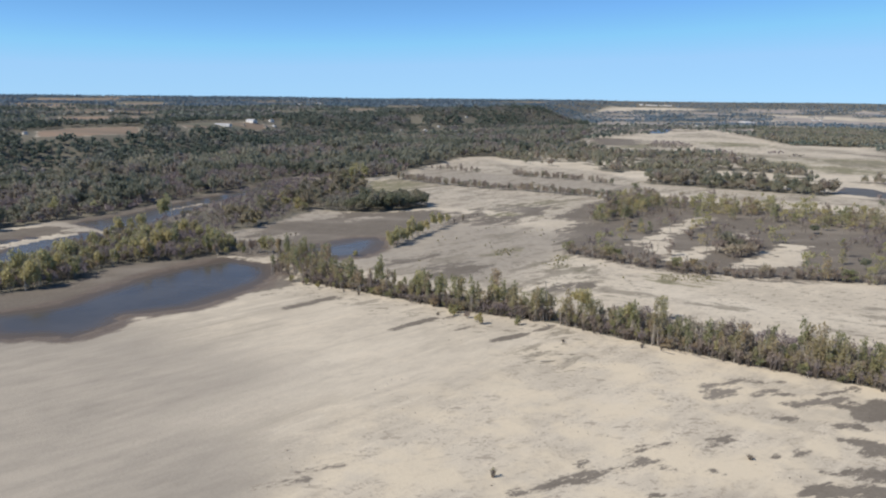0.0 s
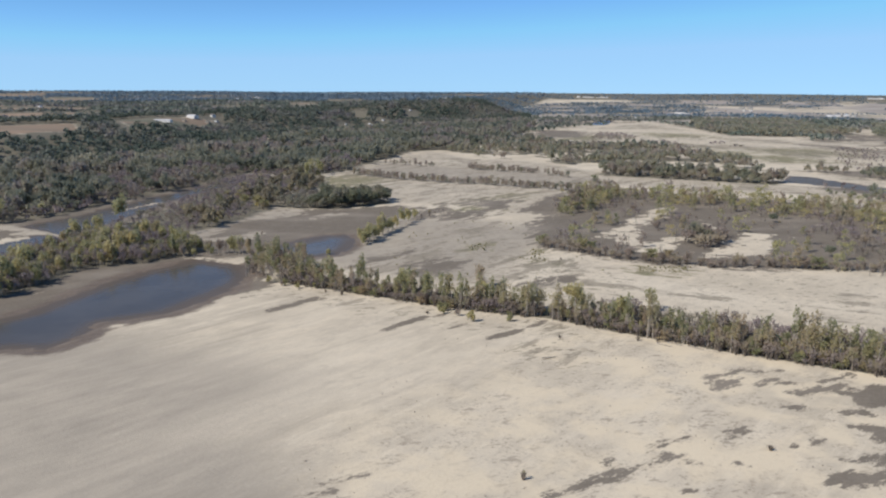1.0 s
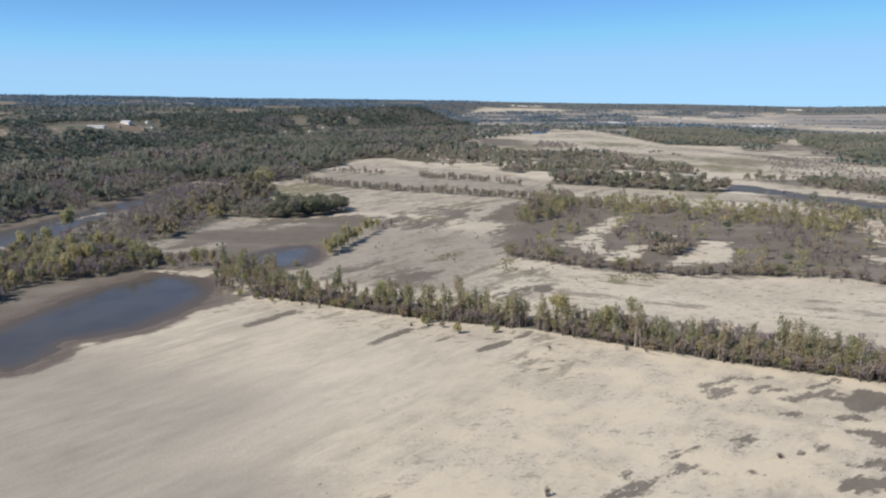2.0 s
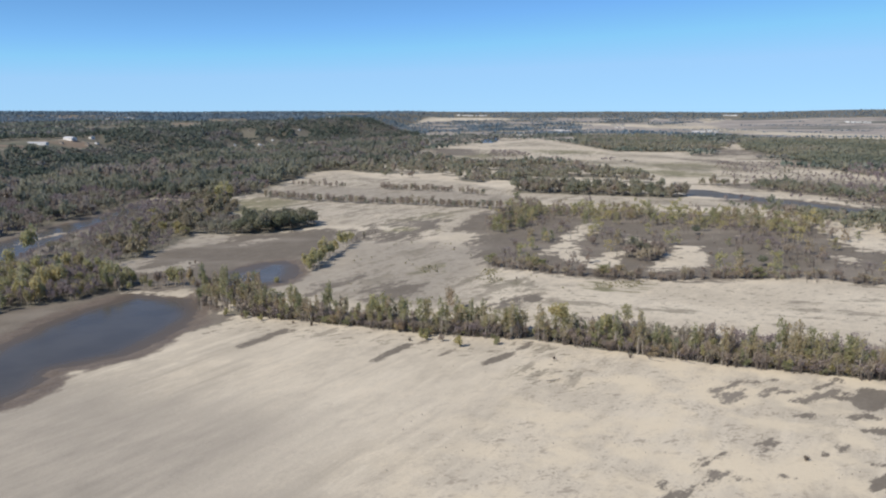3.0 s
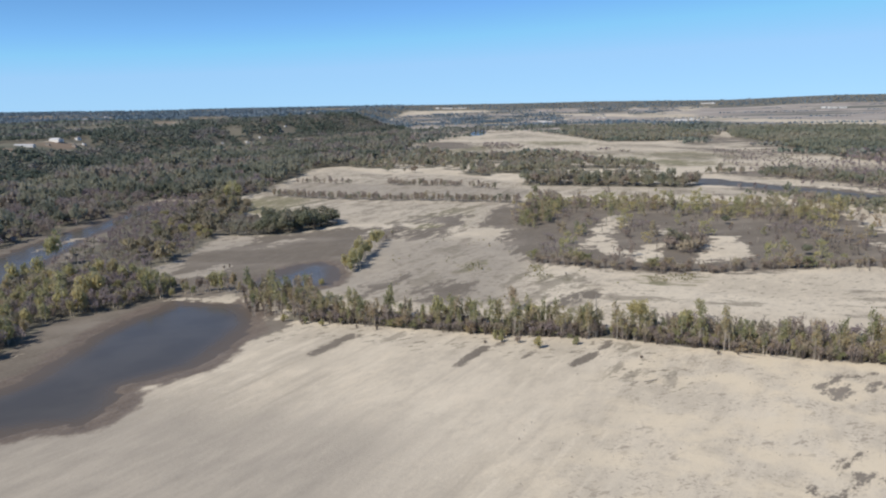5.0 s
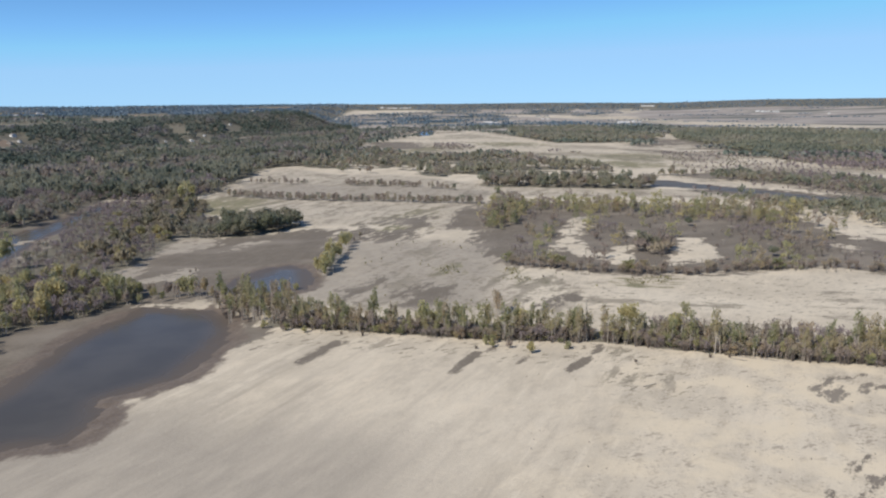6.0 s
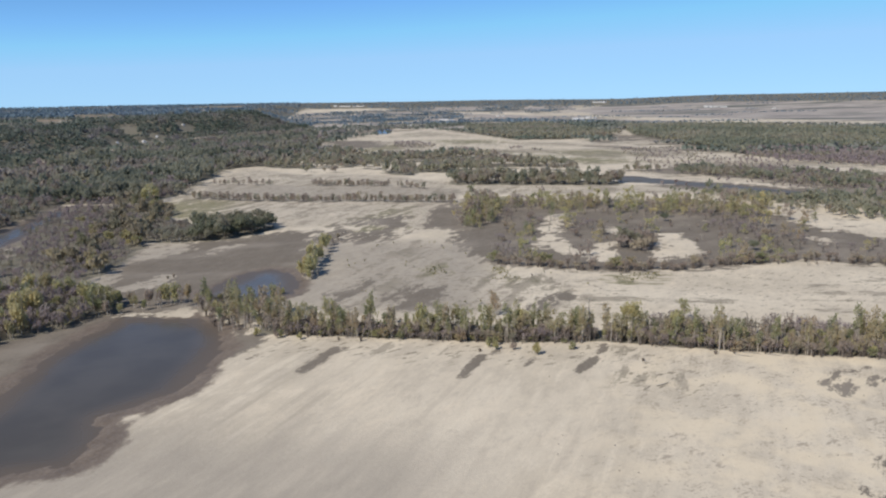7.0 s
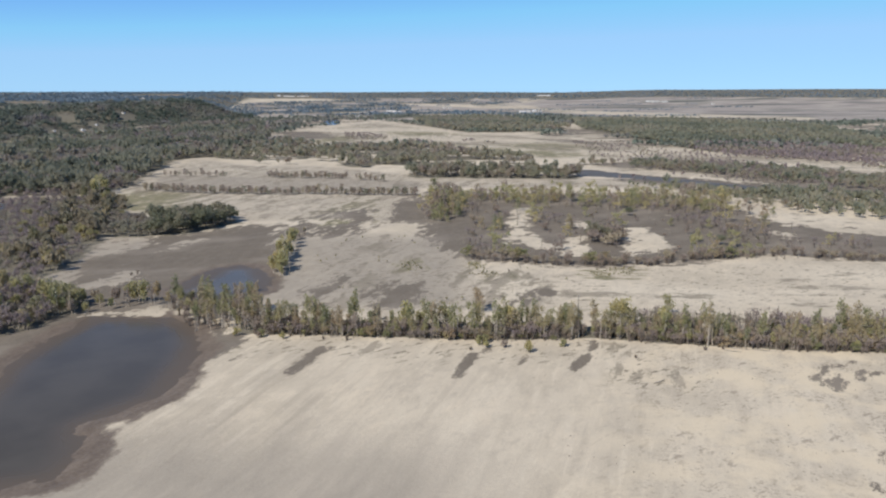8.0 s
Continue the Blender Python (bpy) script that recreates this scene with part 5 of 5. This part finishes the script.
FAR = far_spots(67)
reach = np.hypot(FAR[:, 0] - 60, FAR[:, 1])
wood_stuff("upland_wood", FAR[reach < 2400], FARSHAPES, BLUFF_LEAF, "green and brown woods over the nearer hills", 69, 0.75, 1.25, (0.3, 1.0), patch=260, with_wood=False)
# Past 2400 m the leaf colour itself holds the haze.
wood_stuff("distant_wood", FAR[reach >= 2400], FARSHAPES, HAZED_LEAF, "distant woods over hills and plain", 68, 0.75, 1.25, (0.0, 1.0), patch=420, with_wood=False)

# Shelter belts between the fields of the far plain.
belts = []
for y, x0, x1, keep in [(2320, 120, 900, 0.8), (2560, -60, 620, 0.7), (2750, 500, 1500, 0.85), (2980, 100, 900, 0.6), (3240, 300, 1900, 0.8), (3600, -200, 1400, 0.75), (3950, 200, 2200, 0.8)]:
    for x in np.arange(x0, x1, 5.0):
        if wavy(x, y, 420, 94) > 1.25 - 1.6 * keep:
            belts.append((x + R.uniform(-5, 5), y + 0.06 * x + R.normal(0, 16)))
wood_stuff("shelter_belts", belts, FARSHAPES, HAZED_LEAF, "thin dark tree belts between distant fields", 95, 0.5, 0.9, patch=400, with_wood=False)


# ---- buildings ----
def part(name, bm, material, parent, label=""):
    me = bpy.data.meshes.new(name)
    bm.to_mesh(me), bm.free()
    me.materials.append(material)
    ob = new(name, me)
    ob.parent = parent
    return tagged(ob, label)


def block(x0, y0, z0, x1, y1, z1):
    bm = bmesh.new()
    bmesh.ops.create_cube(bm, size=1)
    for v in bm.verts:
        v.co = (x0 if v.co.x < 0 else x1, y0 if v.co.y < 0 else y1, z0 if v.co.z < 0 else z1)
    return bm


def gable_walls(w, l, h, rise):
    bm = bmesh.new()
    a = [bm.verts.new((x, y, z)) for y in (-l / 2, l / 2) for x, z in ((-w / 2, -1.5), (w / 2, -1.5), (w / 2, h), (0, h + rise), (-w / 2, h))]
    bm.faces.new(a[:5][::-1]), bm.faces.new(a[5:])
    for k in range(5):
        n = (k + 1) % 5
        bm.faces.new((a[k], a[n], a[5 + n], a[5 + k]))
    bmesh.ops.recalc_face_normals(bm, faces=bm.faces[:])
    return bm


def roof_slab(w, l, h, rise, side):
    bm = bmesh.new()
    over, t = 0.5, 0.22
    pts = ((0, h + rise + 0.02), (side * (w / 2 + over), h - over * rise / (w / 2) + 0.02))
    vs = [bm.verts.new((x, y, z + dz)) for y in (-l / 2 - over, l / 2 + over) for dz in (0.03, t) for x, z in pts]
    for f in ((0, 1, 3, 2), (4, 6, 7, 5), (0, 4, 5, 1), (2, 3, 7, 6), (0, 2, 6, 4), (1, 5, 7, 3)):
        bm.faces.new([vs[i] for i in f])
    bmesh.ops.recalc_face_normals(bm, faces=bm.faces[:])
    return bm


def building(name, w, l, h, rise, wall, roof, label, category, windows=4, chimney=False):
    ob = tagged(new(name), label, category, "farm buildings")
    part("wall", gable_walls(w, l, h, rise), wall, ob)
    for side in (-1, 1):
        r = part("roof", roof_slab(w, l, h, rise, side), roof, ob)
    if chimney:
        part("chimney", block(0.6, -0.5, h + rise * 0.4, 1.4, 0.5, h + rise + 1.0), SHINGLE, r)
    dw = 1.1 if windows > 2 else 3.6
    part("door", block(-dw / 2, -l / 2 - 0.06, 0, dw / 2, -l / 2 + 0.05, 2.1 if windows > 2 else 3.4), DOOR, ob)
    for side in (-1, 1):
        for k in range(windows):
            y = (k + 0.5) / windows * l - l / 2
            fr = part("window", block(side * w / 2 - 0.05, y - 0.7, 1.0, side * w / 2 + 0.05, y + 0.7, 2.3), WHITE_WALL, ob)
            part("pane", block(side * (w / 2 + 0.02) - 0.04, y - 0.58, 1.1, side * (w / 2 + 0.02) + 0.045, y + 0.58, 2.2), GLASS, fr)
    return ob


KINDS = [
    building("barn", 15, 30, 5.0, 3.2, WHITE_WALL, METAL_ROOF, "large white metal barn with pale roof", "barn", 2),
    building("long_shed", 12, 44, 3.6, 2.0, WHITE_WALL, METAL_ROOF, "long low white shed with metal roof", "shed", 6),
    building("farmhouse", 10, 15, 5.4, 3.0, WHITE_WALL, SHINGLE, "white farmhouse with grey shingle roof", "house", 4, True),
    building("small_house", 9, 13, 3.4, 2.4, TAN_WALL, SHINGLE, "tan house with grey roof", "house", 3, True),
]
used = set()
for k, x, y, turn in SITES:
    m = place(x, y, turn, 0.65 if math.hypot(x - 60, y) < 2500 else 1.15)
    if k in used:
        copy_thing(KINDS[k], m)
    else:
        KINDS[k].matrix_basis = m
        used.add(k)


# ---- drift wood and tufts ----
def log_thing(seed, length):
    r = rng(seed)
    vs, fs = [], []
    tube(vs, fs, (0, 0, 0.18), (length * 0.5, r.normal(0, 0.3), 0.25), 0.22, 0.17, 6)
    tube(vs, fs, (length * 0.5, vs[6][1], 0.25), (length, r.normal(0, 0.6), 0.3), 0.17, 0.06, 6)
    for k in range(4):
        p = np.array((length * r.uniform(0.4, 0.95), 0, 0.25))
        tube(vs, fs, p, p + r.normal(0, 1, 3) * (0.6, 0.9, 0) + (0.5, 0, r.uniform(0.1, 0.8)), 0.06, 0.02, 4)
    return tagged(new("drift_log", mesh_from("drift_log", vs, fs, DEAD_WOOD)), "bleached drift log lying on the sand", "log", "drift logs")


logs = [log_thing(400 + k, 5.0 + k) for k in range(3)]
for k, (x, y, turn) in enumerate([(28, 246, 10), (90, 233, -25), (34, 243, 60), (31, 247, 100), (60, 205, 35), (93, 235, -15), (-38, 246, 15), (100, 234, -20), (26, 245, 30), (47, 244, -40), (70, 240, 5), (118, 233, -12)]):
    m = place(x, y, turn, 0.9)
    if k < 3:
        logs[k].matrix_basis = m
    else:
        copy_thing(logs[k % 3], m)

TUFTS = [bare_shape(420 + k, 0.7, 0.9, 7, 14) for k in range(3)]
NEAR = [(30, 90), (150, 150), (175, 220), (100, 232), (60, 235), (20, 205), (30, 150)]
wood_stuff("dry_tufts", spots_in(NEAR, 3.4, 70, keep=lambda x, y: wavy(x, y, 26, 71) > 0.5), TUFTS, BROWN_LEAF, "sparse dry weed tufts on the sand", 72, 0.15, 0.45, bark=TWIG)
BEYOND = [(-70, 420), (-20, 440), (0, 390), (40, 355), (60, 330), (40, 285), (-50, 285), (-66, 330)]
wood_stuff("weed_tufts", spots_in(BEYOND, 4.0, 73, keep=lambda x, y: wavy(x, y, 22, 74) > 1.05), TUFTS, BROWN_LEAF, "weed tufts and low scrub on the flats", 75, 0.3, 1.5, bark=TWIG)
GREEN_PATCHES = [p for p in GREEN if max(q[1] for q in p) < 400]
weeds = np.concatenate([spots_in(p, 2.3, 430 + k) for k, p in enumerate(GREEN_PATCHES)] + [spots_in(BEYOND, 5.0, 440, keep=lambda x, y: wavy(x, y, 30, 441) > 0.7)])
wood_stuff("weed_clumps", weeds, LITTLE, OLIVE_LEAF, "low green weed clumps on damp sand", 442, 0.10, 0.3, (0.2, 0.8), patch=30, with_wood=False)
